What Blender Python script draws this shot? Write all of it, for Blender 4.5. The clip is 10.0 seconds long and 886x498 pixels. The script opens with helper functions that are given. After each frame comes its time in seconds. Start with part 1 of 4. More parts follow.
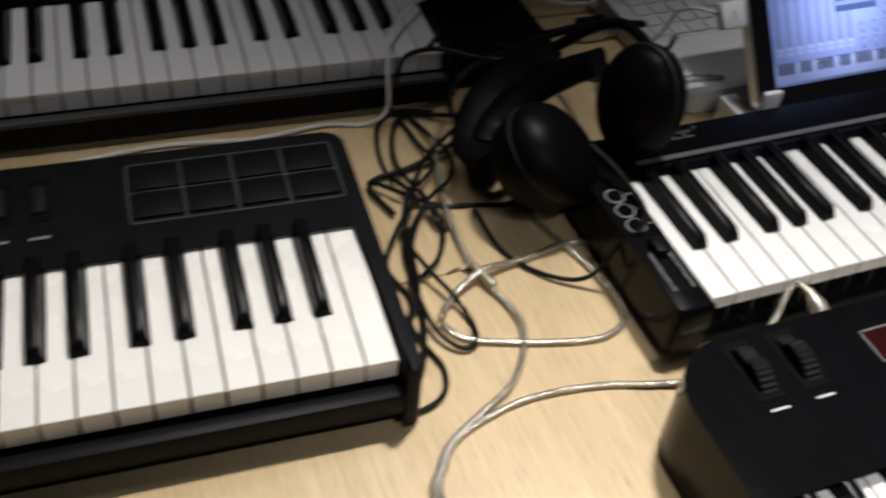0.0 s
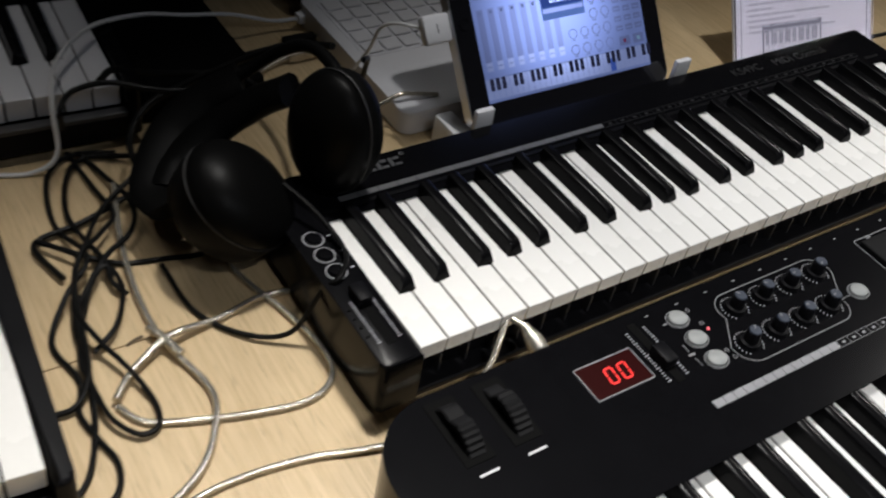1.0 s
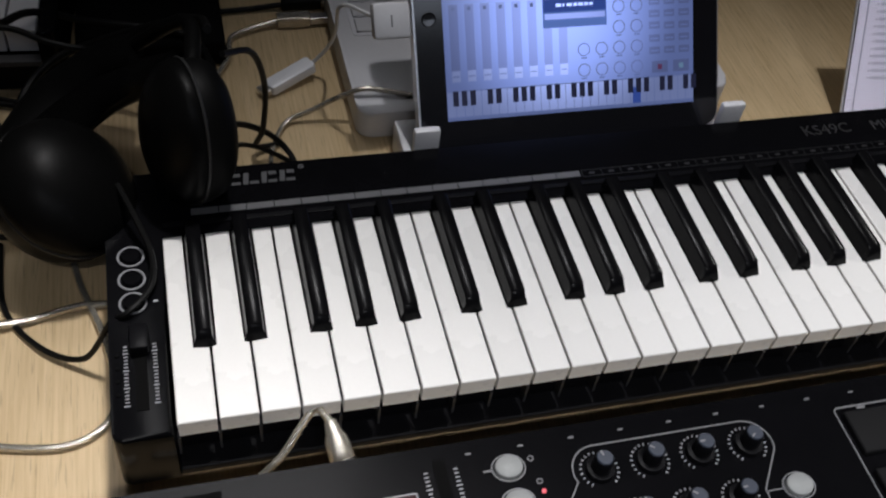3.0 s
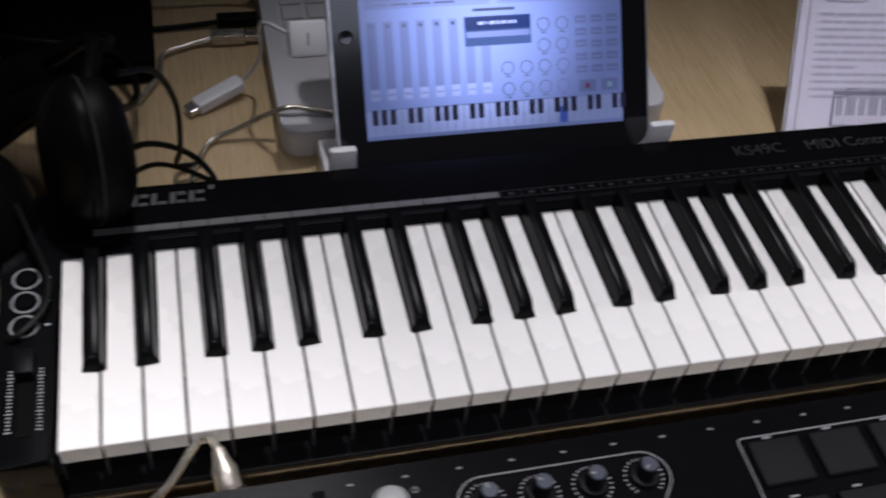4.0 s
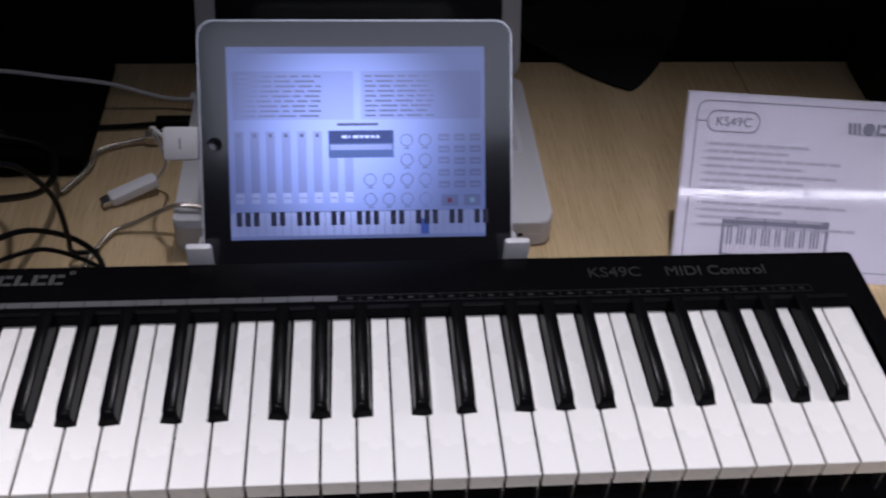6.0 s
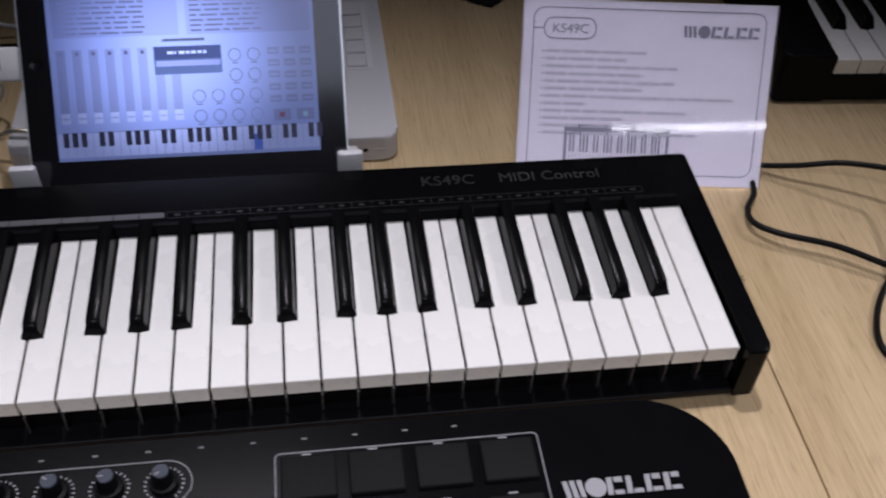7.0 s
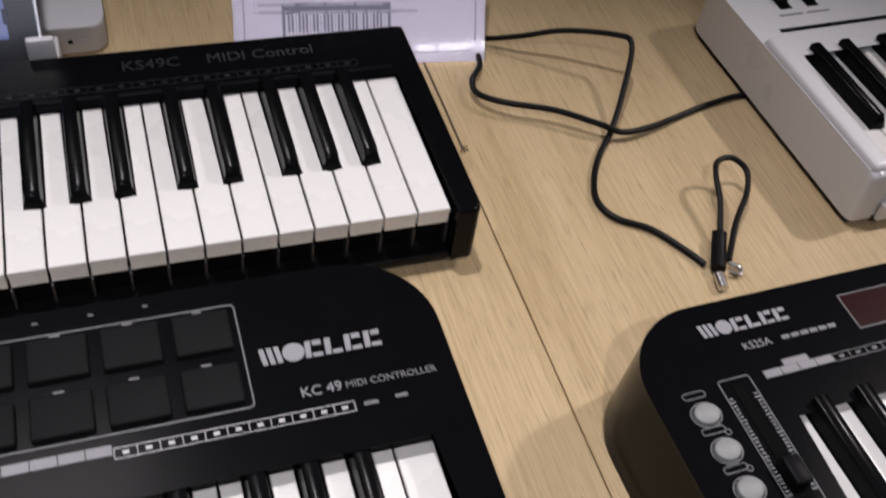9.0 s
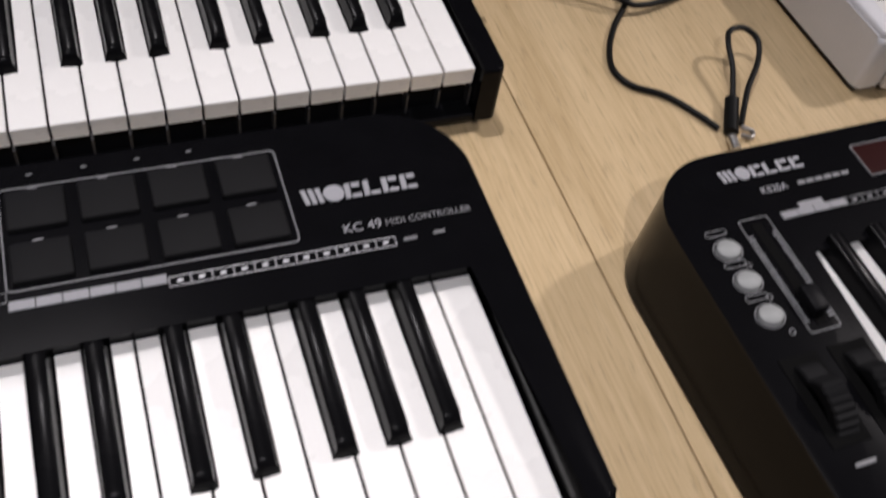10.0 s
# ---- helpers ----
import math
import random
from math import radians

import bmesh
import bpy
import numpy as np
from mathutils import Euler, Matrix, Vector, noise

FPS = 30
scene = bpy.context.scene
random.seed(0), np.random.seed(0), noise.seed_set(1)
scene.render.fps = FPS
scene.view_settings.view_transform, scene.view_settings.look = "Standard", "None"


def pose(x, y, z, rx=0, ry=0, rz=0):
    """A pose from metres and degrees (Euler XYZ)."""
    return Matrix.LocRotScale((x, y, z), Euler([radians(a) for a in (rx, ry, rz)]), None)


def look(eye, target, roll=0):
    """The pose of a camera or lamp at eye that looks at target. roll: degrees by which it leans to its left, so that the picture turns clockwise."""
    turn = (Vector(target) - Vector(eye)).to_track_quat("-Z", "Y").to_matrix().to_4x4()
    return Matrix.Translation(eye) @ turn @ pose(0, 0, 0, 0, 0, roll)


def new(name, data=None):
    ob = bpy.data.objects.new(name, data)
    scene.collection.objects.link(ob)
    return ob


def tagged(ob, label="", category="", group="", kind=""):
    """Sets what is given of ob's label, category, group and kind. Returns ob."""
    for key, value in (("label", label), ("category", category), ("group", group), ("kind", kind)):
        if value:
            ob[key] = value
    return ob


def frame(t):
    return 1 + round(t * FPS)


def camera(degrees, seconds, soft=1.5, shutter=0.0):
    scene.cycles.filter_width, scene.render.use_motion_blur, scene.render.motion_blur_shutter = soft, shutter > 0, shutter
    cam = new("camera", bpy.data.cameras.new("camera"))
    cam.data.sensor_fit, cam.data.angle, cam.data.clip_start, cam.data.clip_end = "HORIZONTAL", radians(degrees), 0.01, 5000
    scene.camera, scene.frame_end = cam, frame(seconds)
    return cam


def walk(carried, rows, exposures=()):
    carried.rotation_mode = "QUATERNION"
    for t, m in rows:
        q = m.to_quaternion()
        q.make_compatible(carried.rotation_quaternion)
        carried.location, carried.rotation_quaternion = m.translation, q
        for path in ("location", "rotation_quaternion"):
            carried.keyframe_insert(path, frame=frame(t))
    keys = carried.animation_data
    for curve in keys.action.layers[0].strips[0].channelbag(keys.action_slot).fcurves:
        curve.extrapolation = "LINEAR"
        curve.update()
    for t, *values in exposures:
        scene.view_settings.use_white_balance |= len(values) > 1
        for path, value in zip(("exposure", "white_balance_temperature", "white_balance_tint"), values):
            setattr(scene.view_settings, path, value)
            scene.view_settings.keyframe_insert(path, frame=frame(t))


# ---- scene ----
cam = camera(47.6, 10.0, soft=2.1, shutter=0.5)
PATH = [
    (0, (-0.415, -0.399, 0.593), (0.197, 0.907, -0.792), 6.1),
    (0.5, (-0.351, -0.402, 0.598), (0.434, 0.836, -0.763), 6.9),
    (1, (-0.299, -0.356, 0.568), (0.661, 0.778, -0.771), 11.5),
    (1.5, (-0.228, -0.294, 0.548), (0.735, 0.757, -0.855), 14.2),
    (2, (-0.157, -0.27, 0.545), (0.683, 0.795, -0.925), 13.0),
    (2.5, (-0.041, -0.291, 0.543), (0.55, 0.892, -0.956), 10.9),
    (2.7, (-0.004, -0.306, 0.548), (0.509, 0.906, -0.956), 10.2),
    (3.8, (0.069, -0.31, 0.556), (0.496, 0.976, -0.915), 8.0),
    (4, (0.097, -0.311, 0.553), (0.532, 0.958, -0.93), 8.2),
    (4.5, (0.173, -0.324, 0.576), (0.514, 0.983, -0.899), 10.5),
    (5, (0.232, -0.332, 0.603), (0.413, 1.059, -0.822), 6.5),
    (5.2, (0.249, -0.336, 0.604), (0.389, 1.1, -0.781), 4.7),
    (6.3, (0.335, -0.368, 0.591), (0.527, 1.083, -0.773), 3.1),
    (6.5, (0.357, -0.371, 0.593), (0.571, 1.039, -0.809), 3.6),
    (7, (0.401, -0.392, 0.577), (0.652, 0.981, -0.855), 3.9),
    (7.5, (0.42, -0.391, 0.579), (0.72, 0.943, -0.881), 5.3),
    (8, (0.444, -0.394, 0.563), (0.836, 0.907, -0.905), 6.7),
    (8.5, (0.466, -0.407, 0.56), (0.961, 0.852, -0.913), 8.0),
    (9, (0.482, -0.428, 0.543), (1.041, 0.778, -0.951), 10.0),
    (9.5, (0.468, -0.443, 0.529), (1.039, 0.72, -0.995), 11.9),
    (10, (0.438, -0.474, 0.522), (1.01, 0.628, -1.046), 11.5),
]
# the film's own drift of brightness and white balance
TONE = [(0, 0.22, 6550, 10), (0.7, 0.14, 6500, 9), (1.5, 0.0, 6400, 8), (2.5, -0.08, 6330, 9), (4, -0.06, 6200, 16), (6.5, -0.06, 6080, 20), (7.5, -0.04, 6250, 18), (9, 0.0, 6450, 17), (10, 0.0, 6450, 17)]
walk(cam, [(t, look(eye, target, roll)) for t, eye, target, roll in PATH], TONE)

# ---- light ----
world = bpy.data.worlds.new("hall_air")
scene.world = world
world.use_nodes = True
world.node_tree.nodes["Background"].inputs[0].default_value = (0.8, 0.85, 1.0, 1)
world.node_tree.nodes["Background"].inputs[1].default_value = 0.028


def lamp(name, eye, target, watts, colour, size, size_y=None, spread=180):
    data = bpy.data.lights.new(name, "AREA")
    data.energy, data.color, data.size = watts, colour, size
    data.spread = radians(spread)
    if size_y:
        data.shape, data.size_y = "RECTANGLE", size_y
    ob = new(name, data)
    ob.matrix_world = look(eye, target)
    return ob


def spot(name, eye, target, watts, colour, radius, cone, blend):
    data = bpy.data.lights.new(name, "SPOT")
    data.energy, data.color, data.shadow_soft_size = watts, colour, radius
    data.spot_size, data.spot_blend = radians(cone), blend
    ob = new(name, data)
    ob.matrix_world = look(eye, target)
    return ob


spot("ceiling_spot_front", (-0.10, -1.35, 2.1), (0.06, -0.46, 0), 68, (0.98, 0.965, 0.97), 0.04, 34, 1.0)
spot("ceiling_spot_middle", (0.30, -1.35, 2.1), (0.54, -0.46, 0), 78, (0.98, 0.965, 0.97), 0.04, 38, 1.0)
spot("ceiling_spot_back", (0.42, 0.34, 2.3), (0.46, -0.30, 0), 112, (0.99, 0.965, 0.96), 0.04, 46, 1.0)
lamp("ceiling_light_back", (-0.05, 1.12, 2.4), (0.05, -0.62, 0), 1.3, (1.0, 0.97, 0.95), 0.9, 0.3, 70)
spot("ceiling_spot_left", (0.30, 0.40, 2.1), (-0.36, -0.26, 0), 165, (1.0, 0.95, 0.90), 0.05, 34, 1.0)
# unseen fill spot, added only to brighten the long keyboard's keys
spot("long_keyboard_fill", (-0.90, 0.20, 1.8), (-0.55, 0.47, 0), 32, (1.0, 0.95, 0.91), 0.06, 34, 1.0)
spot("ceiling_spot_side", (2.3, 0.2, 1.6), (0.82, -0.30, 0), 80, (1.0, 0.95, 0.91), 0.06, 36, 1.0)
lamp("ceiling_panel", (0.55, -2.45, 2.6), (0.3, 0.2, 0), 6, (0.80, 0.87, 1.0), 1.8, 0.6)

# ---- materials ----
def material(name, colour, rough=0.5, metal=0.0, grain=0.0, scale=400.0, bump=0.0, spots=0.0, coat=0.0, glow=None, power=0.0, random_tone=0.0, spec=0.5):
    """A principled surface with fine grain, larger blotches and relief, in metres."""
    m = bpy.data.materials.new(name)
    m.use_nodes = True
    nt = m.node_tree
    p = nt.nodes["Principled BSDF"]
    p.inputs["Base Color"].default_value = (*colour, 1)
    p.inputs["Roughness"].default_value = rough
    p.inputs["Metallic"].default_value = metal
    p.inputs["Specular IOR Level"].default_value = spec
    p.inputs["Coat Weight"].default_value = coat
    p.inputs["Coat Roughness"].default_value = 0.08
    if glow:
        p.inputs["Emission Color"].default_value = (*glow, 1)
        p.inputs["Emission Strength"].default_value = power
    if grain or bump or spots:
        tc = nt.nodes.new("ShaderNodeTexCoord")
        fine = nt.nodes.new("ShaderNodeTexNoise")
        fine.inputs["Scale"].default_value = scale
        fine.inputs["Detail"].default_value = 4
        nt.links.new(tc.outputs["Object"], fine.inputs["Vector"])
        broad = nt.nodes.new("ShaderNodeTexNoise")
        broad.inputs["Scale"].default_value = scale / 25
        broad.inputs["Detail"].default_value = 5
        nt.links.new(tc.outputs["Object"], broad.inputs["Vector"])
        mixed = nt.nodes.new("ShaderNodeMath")
        mixed.operation = "MULTIPLY_ADD"
        nt.links.new(fine.outputs["Fac"], mixed.inputs[0])
        mixed.inputs[1].default_value = 0.5
        half = nt.nodes.new("ShaderNodeMath")
        half.operation = "MULTIPLY"
        half.inputs[1].default_value = 0.5
        nt.links.new(broad.outputs["Fac"], half.inputs[0])
        nt.links.new(half.outputs[0], mixed.inputs[2])
        ramp = nt.nodes.new("ShaderNodeMapRange")
        ramp.inputs["From Min"].default_value, ramp.inputs["From Max"].default_value = 0.3, 0.7
        ramp.inputs["To Min"].default_value, ramp.inputs["To Max"].default_value = 1 - grain, 1 + grain
        nt.links.new(mixed.outputs[0], ramp.inputs["Value"])
        tone = nt.nodes.new("ShaderNodeVectorMath")
        tone.operation = "SCALE"
        tone.inputs[0].default_value = colour
        nt.links.new(ramp.outputs[0], tone.inputs["Scale"])
        nt.links.new(tone.outputs[0], p.inputs["Base Color"])
        if random_tone:
            info = nt.nodes.new("ShaderNodeObjectInfo")
            rr = nt.nodes.new("ShaderNodeMapRange")
            rr.inputs["To Min"].default_value, rr.inputs["To Max"].default_value = 1 - random_tone, 1
            nt.links.new(info.outputs["Random"], rr.inputs["Value"])
            tone2 = nt.nodes.new("ShaderNodeVectorMath")
            tone2.operation = "SCALE"
            nt.links.new(tone.outputs[0], tone2.inputs[0])
            nt.links.new(rr.outputs[0], tone2.inputs["Scale"])
            nt.links.new(tone2.outputs[0], p.inputs["Base Color"])
        if spots:
            rs = nt.nodes.new("ShaderNodeMapRange")
            rs.inputs["From Min"].default_value, rs.inputs["From Max"].default_value = 0.35, 0.65
            rs.inputs["To Min"].default_value, rs.inputs["To Max"].default_value = max(rough - spots, 0.03), rough + spots
            nt.links.new(broad.outputs["Fac"], rs.inputs["Value"])
            nt.links.new(rs.outputs[0], p.inputs["Roughness"])
        if bump:
            b = nt.nodes.new("ShaderNodeBump")
            b.inputs["Strength"].default_value = bump
            b.inputs["Distance"].default_value = 0.0006
            nt.links.new(fine.outputs["Fac"], b.inputs["Height"])
            nt.links.new(b.outputs[0], p.inputs["Normal"])
    return m


def wood(name, light, dark):
    """Pale maple laminate, its grain along y: long fine fibres, short pores and broad bands."""
    m = bpy.data.materials.new(name)
    m.use_nodes = True
    nt = m.node_tree
    p = nt.nodes["Principled BSDF"]
    tc = nt.nodes.new("ShaderNodeTexCoord")

    def streak(sx, sy, detail, distort):
        mp = nt.nodes.new("ShaderNodeMapping")
        mp.inputs["Scale"].default_value = (sx, sy, sx)
        n = nt.nodes.new("ShaderNodeTexNoise")
        n.inputs["Scale"].default_value = 1
        n.inputs["Detail"].default_value = detail
        n.inputs["Distortion"].default_value = distort
        nt.links.new(tc.outputs["Object"], mp.inputs["Vector"])
        nt.links.new(mp.outputs[0], n.inputs["Vector"])
        return n.outputs["Fac"]

    bands, fibre, pores = streak(14, 1.3, 5, 0.6), streak(420, 14, 4, 0.2), streak(650, 38, 2, 0.0)
    mix1 = nt.nodes.new("ShaderNodeMix")
    mix1.data_type = "FLOAT"
    mix1.inputs[0].default_value = 0.55
    nt.links.new(bands, mix1.inputs[2])
    nt.links.new(fibre, mix1.inputs[3])
    ramp = nt.nodes.new("ShaderNodeValToRGB")
    ramp.color_ramp.elements[0].position, ramp.color_ramp.elements[0].color = 0.36, (*dark, 1)
    ramp.color_ramp.elements[1].position, ramp.color_ramp.elements[1].color = 0.62, (*light, 1)
    nt.links.new(mix1.outputs[0], ramp.inputs[0])
    pore = nt.nodes.new("ShaderNodeMapRange")
    pore.inputs["From Min"].default_value, pore.inputs["From Max"].default_value = 0.30, 0.42
    pore.inputs["To Min"].default_value, pore.inputs["To Max"].default_value = 0.74, 1.0
    nt.links.new(pores, pore.inputs["Value"])
    tone = nt.nodes.new("ShaderNodeVectorMath")
    tone.operation = "SCALE"
    nt.links.new(ramp.outputs[0], tone.inputs[0])
    nt.links.new(pore.outputs[0], tone.inputs["Scale"])
    nt.links.new(tone.outputs[0], p.inputs["Base Color"])
    p.inputs["Roughness"].default_value = 0.42
    b = nt.nodes.new("ShaderNodeBump")
    b.inputs["Strength"].default_value = 0.15
    b.inputs["Distance"].default_value = 0.0004
    nt.links.new(fibre, b.inputs["Height"])
    nt.links.new(b.outputs[0], p.inputs["Normal"])
    return m


MAPLE = wood("maple_laminate", (0.62, 0.47, 0.275), (0.47, 0.34, 0.18))
SEAM = material("seam_filler", (0.10, 0.07, 0.04), 0.8, grain=0.3, scale=300)
BLACK = material("black_plastic", (0.005, 0.005, 0.006), 0.42, grain=0.25, scale=900, bump=0.2, spots=0.04, spec=0.08)
SATIN = material("satin_black_panel", (0.0035, 0.0035, 0.0042), 0.19, grain=0.2, scale=1200, bump=0.03, spec=0.09)
RUBBER = material("black_rubber", (0.006, 0.006, 0.0065), 0.7, grain=0.2, scale=900, bump=0.3, spec=0.16)
# near-black; slot plates in it carry the shade of openings as colour
DEEP = material("dark_recess", (0.002, 0.002, 0.002), 0.8, grain=0.2, scale=400, spec=0.08)
IVORY = material("white_key_plastic", (0.88, 0.87, 0.84), 0.28, grain=0.02, scale=500, spots=0.06, random_tone=0.05)
GREYKEY = material("grey_white_key_plastic", (0.66, 0.66, 0.68), 0.35, grain=0.02, scale=500, spots=0.06, random_tone=0.05)
EBONY = material("black_key_plastic", (0.004, 0.004, 0.0045), 0.24, grain=0.2, scale=700, spots=0.04, spec=0.06)
WHITE = material("white_plastic", (0.76, 0.76, 0.78), 0.32, grain=0.03, scale=400, spots=0.06)
GREYW = material("pale_grey_plastic", (0.60, 0.60, 0.63), 0.4, grain=0.04, scale=400, spots=0.06)
BUTTON = material("grey_rubber_button", (0.28, 0.29, 0.285), 0.5, grain=0.06, scale=700, bump=0.1)
PRINT = material("white_print", (0.62, 0.62, 0.64), 0.5, grain=0.05, scale=900)
MIDPRINT = material("pale_grey_print", (0.31, 0.31, 0.33), 0.5, grain=0.05, scale=900)
DIMPRINT = material("grey_print", (0.20, 0.20, 0.21), 0.5, grain=0.1, scale=900)
LOWPRINT = material("low_grey_print", (0.062, 0.062, 0.066), 0.5, grain=0.1, scale=900)
FAINTER = material("very_faint_print", (0.012, 0.012, 0.013), 0.45, grain=0.1, scale=900)
FAINT = material("faint_print", (0.017, 0.017, 0.019), 0.45, grain=0.1, scale=900)
STEEL = material("brushed_steel", (0.62, 0.61, 0.60), 0.28, 1.0, grain=0.08, scale=700)
SMOKE = material("dark_red_window", (0.020, 0.002, 0.002), 0.3, grain=0.1, scale=300, spec=0.12)
LEDRED = material("red_led", (0.3, 0.01, 0.01), 0.4, glow=(1.0, 0.035, 0.03), power=1.05)
LEDPINK = material("pink_led", (0.4, 0.05, 0.06), 0.4, glow=(1.0, 0.16, 0.2), power=0.7)
LEATHER = material("black_leatherette", (0.003, 0.003, 0.003), 0.36, grain=0.3, scale=500, bump=0.2, spec=0.06)
SHELL = material("headphone_shell", (0.003, 0.003, 0.003), 0.5, grain=0.3, scale=700, bump=0.15, spec=0.08)
CABLE = material("black_cable", (0.005, 0.005, 0.005), 0.45, grain=0.2, scale=600, spec=0.13)
CLEAR = material("silver_clear_cable", (0.58, 0.54, 0.46), 0.20, 0.75, grain=0.35, scale=1500, bump=0.5)
WCABLE = material("white_cable", (0.62, 0.62, 0.62), 0.4, grain=0.05, scale=400)
PAPER = material("printed_paper", (0.56, 0.54, 0.62), 0.55, grain=0.03, scale=300)
INK = material("grey_ink", (0.17, 0.17, 0.22), 0.6, grain=0.1, scale=900)
PALEINK = material("pale_ink", (0.37, 0.36, 0.43), 0.6, grain=0.1, scale=900)
CLOTH = material("black_drape", (0.003, 0.003, 0.0035), 0.9, grain=0.4, scale=500, bump=0.4)
DARKWALL = material("dark_hall_wall", (0.035, 0.033, 0.032), 0.8, grain=0.2, scale=20, bump=0.1)
CARPET = material("dark_carpet", (0.04, 0.04, 0.045), 0.95, grain=0.4, scale=300, bump=0.6)
ALU = material("aluminium_rim", (0.70, 0.70, 0.72), 0.3, 1.0, grain=0.04, scale=500)
BEZEL = material("glass_black_bezel", (0.008, 0.008, 0.010), 0.14, coat=0.6, grain=0.1, scale=200)


def screen_tone(name, colour, power):
    return material(name, (0.02, 0.02, 0.03), 0.22, glow=colour, power=power, coat=0.5)


SCR_BACK = screen_tone("screen_blue", (0.30, 0.41, 0.96), 0.66)
SCR_LIST = screen_tone("screen_list", (0.26, 0.345, 0.82), 0.62)
SCR_TRACK = screen_tone("screen_track", (0.25, 0.325, 0.74), 0.60)
SCR_TEXT = screen_tone("screen_text", (0.22, 0.28, 0.62), 0.52)
SCR_LINE = screen_tone("screen_shade", (0.17, 0.23, 0.52), 0.50)
SCR_PALE = screen_tone("screen_pale", (0.40, 0.50, 0.98), 0.74)
SCR_NAVY = screen_tone("screen_navy", (0.035, 0.085, 0.40), 0.6)
SCR_BLUE = screen_tone("screen_mid_blue", (0.12, 0.22, 0.62), 0.7)
SCR_DARK = screen_tone("screen_dark", (0.012, 0.015, 0.05), 0.4)
SCR_RED = screen_tone("screen_red", (0.16, 0.04, 0.12), 0.5)
SCR_GREEN = screen_tone("screen_green", (0.18, 0.32, 0.50), 0.55)


def painted_glare(mat, middle):
    """Glare painted into the emission: strongest about the display's middle, weaker to its edges."""
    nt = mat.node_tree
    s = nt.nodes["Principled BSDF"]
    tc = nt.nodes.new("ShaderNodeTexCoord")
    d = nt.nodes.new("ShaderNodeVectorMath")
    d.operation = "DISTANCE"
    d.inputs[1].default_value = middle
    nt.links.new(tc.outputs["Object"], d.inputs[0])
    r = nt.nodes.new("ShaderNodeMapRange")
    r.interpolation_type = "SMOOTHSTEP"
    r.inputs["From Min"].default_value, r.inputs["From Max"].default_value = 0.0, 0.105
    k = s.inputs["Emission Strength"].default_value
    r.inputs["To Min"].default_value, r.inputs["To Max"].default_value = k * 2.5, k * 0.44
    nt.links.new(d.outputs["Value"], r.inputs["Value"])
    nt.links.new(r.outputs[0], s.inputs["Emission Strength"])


# soft reflection and viewing-angle falloff are put into these tones as emission
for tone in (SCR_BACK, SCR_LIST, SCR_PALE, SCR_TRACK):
    painted_glare(tone, (-0.01, 0.101, 0.0))


# ---- building helpers ----
def finish(bm, name, smooth=False):
    bmesh.ops.recalc_face_normals(bm, faces=bm.faces)
    me = bpy.data.meshes.new(name)
    bm.to_mesh(me)
    bm.free()
    if smooth:
        me.polygons.foreach_set("use_smooth", [True] * len(me.polygons))
        me.set_sharp_from_angle(angle=radians(40))
    return me


def part_mesh(name, me, mat, parent, label="", m=None):
    ob = new(name, me)
    if mat and not me.materials:
        me.materials.append(mat)
    if parent:
        ob.parent = parent
    if m is not None:
        ob.matrix_basis = m
    if label:
        tagged(ob, label)
    return ob


def part(name, bm, mat, parent, label="", m=None, smooth=False):
    return part_mesh(name, finish(bm, name, smooth), mat, parent, label, m)


def thing(name, label, category, x=0, y=0, z=0, rz=0, group="", kind=""):
    ob = new(name)
    ob.matrix_basis = pose(x, y, z, 0, 0, rz)
    ob.empty_display_size = 0.03
    return tagged(ob, label, category, group, kind)


def add_box(bm, x0, x1, y0, y1, z0, z1, bevel=0.0, seg=2):
    r = bmesh.ops.create_cube(bm, size=1)
    vs = r["verts"]
    bmesh.ops.scale(bm, vec=(x1 - x0, y1 - y0, z1 - z0), verts=vs)
    bmesh.ops.translate(bm, vec=((x0 + x1) / 2, (y0 + y1) / 2, (z0 + z1) / 2), verts=vs)
    if bevel:
        es = {e for v in vs for e in v.link_edges}
        bmesh.ops.bevel(bm, geom=list(es), offset=bevel, segments=seg, affect="EDGES", profile=0.5)
    return bm


def box(x0, x1, y0, y1, z0, z1, bevel=0.0, seg=2):
    return add_box(bmesh.new(), x0, x1, y0, y1, z0, z1, bevel, seg)


def prism(outline, z0, z1, bevel=0.0, seg=2, bm=None):
    """An outline of (x, y) raised from z0 to z1, with its upper rim rounded."""
    bm = bm or bmesh.new()
    low = [bm.verts.new((x, y, z0)) for x, y in outline]
    high = [bm.verts.new((x, y, z1)) for x, y in outline]
    n = len(outline)
    bm.faces.new(low[::-1])
    top = bm.faces.new(high)
    for i in range(n):
        bm.faces.new((low[i], low[(i + 1) % n], high[(i + 1) % n], high[i]))
    if bevel:
        bmesh.ops.bevel(bm, geom=list(top.edges), offset=bevel, segments=seg, affect="EDGES", profile=0.5)
    return bm


def arc(cx, cy, r, a0, a1, n=10, ry=None):
    ry = r if ry is None else ry
    return [(cx + r * math.cos(radians(a0 + (a1 - a0) * i / n)), cy + ry * math.sin(radians(a0 + (a1 - a0) * i / n))) for i in range(n + 1)]


def rounded(x0, x1, y0, y1, r, n=5):
    return (arc(x1 - r, y0 + r, r, -90, 0, n) + arc(x1 - r, y1 - r, r, 0, 90, n)
            + arc(x0 + r, y1 - r, r, 90, 180, n) + arc(x0 + r, y0 + r, r, 180, 270, n))


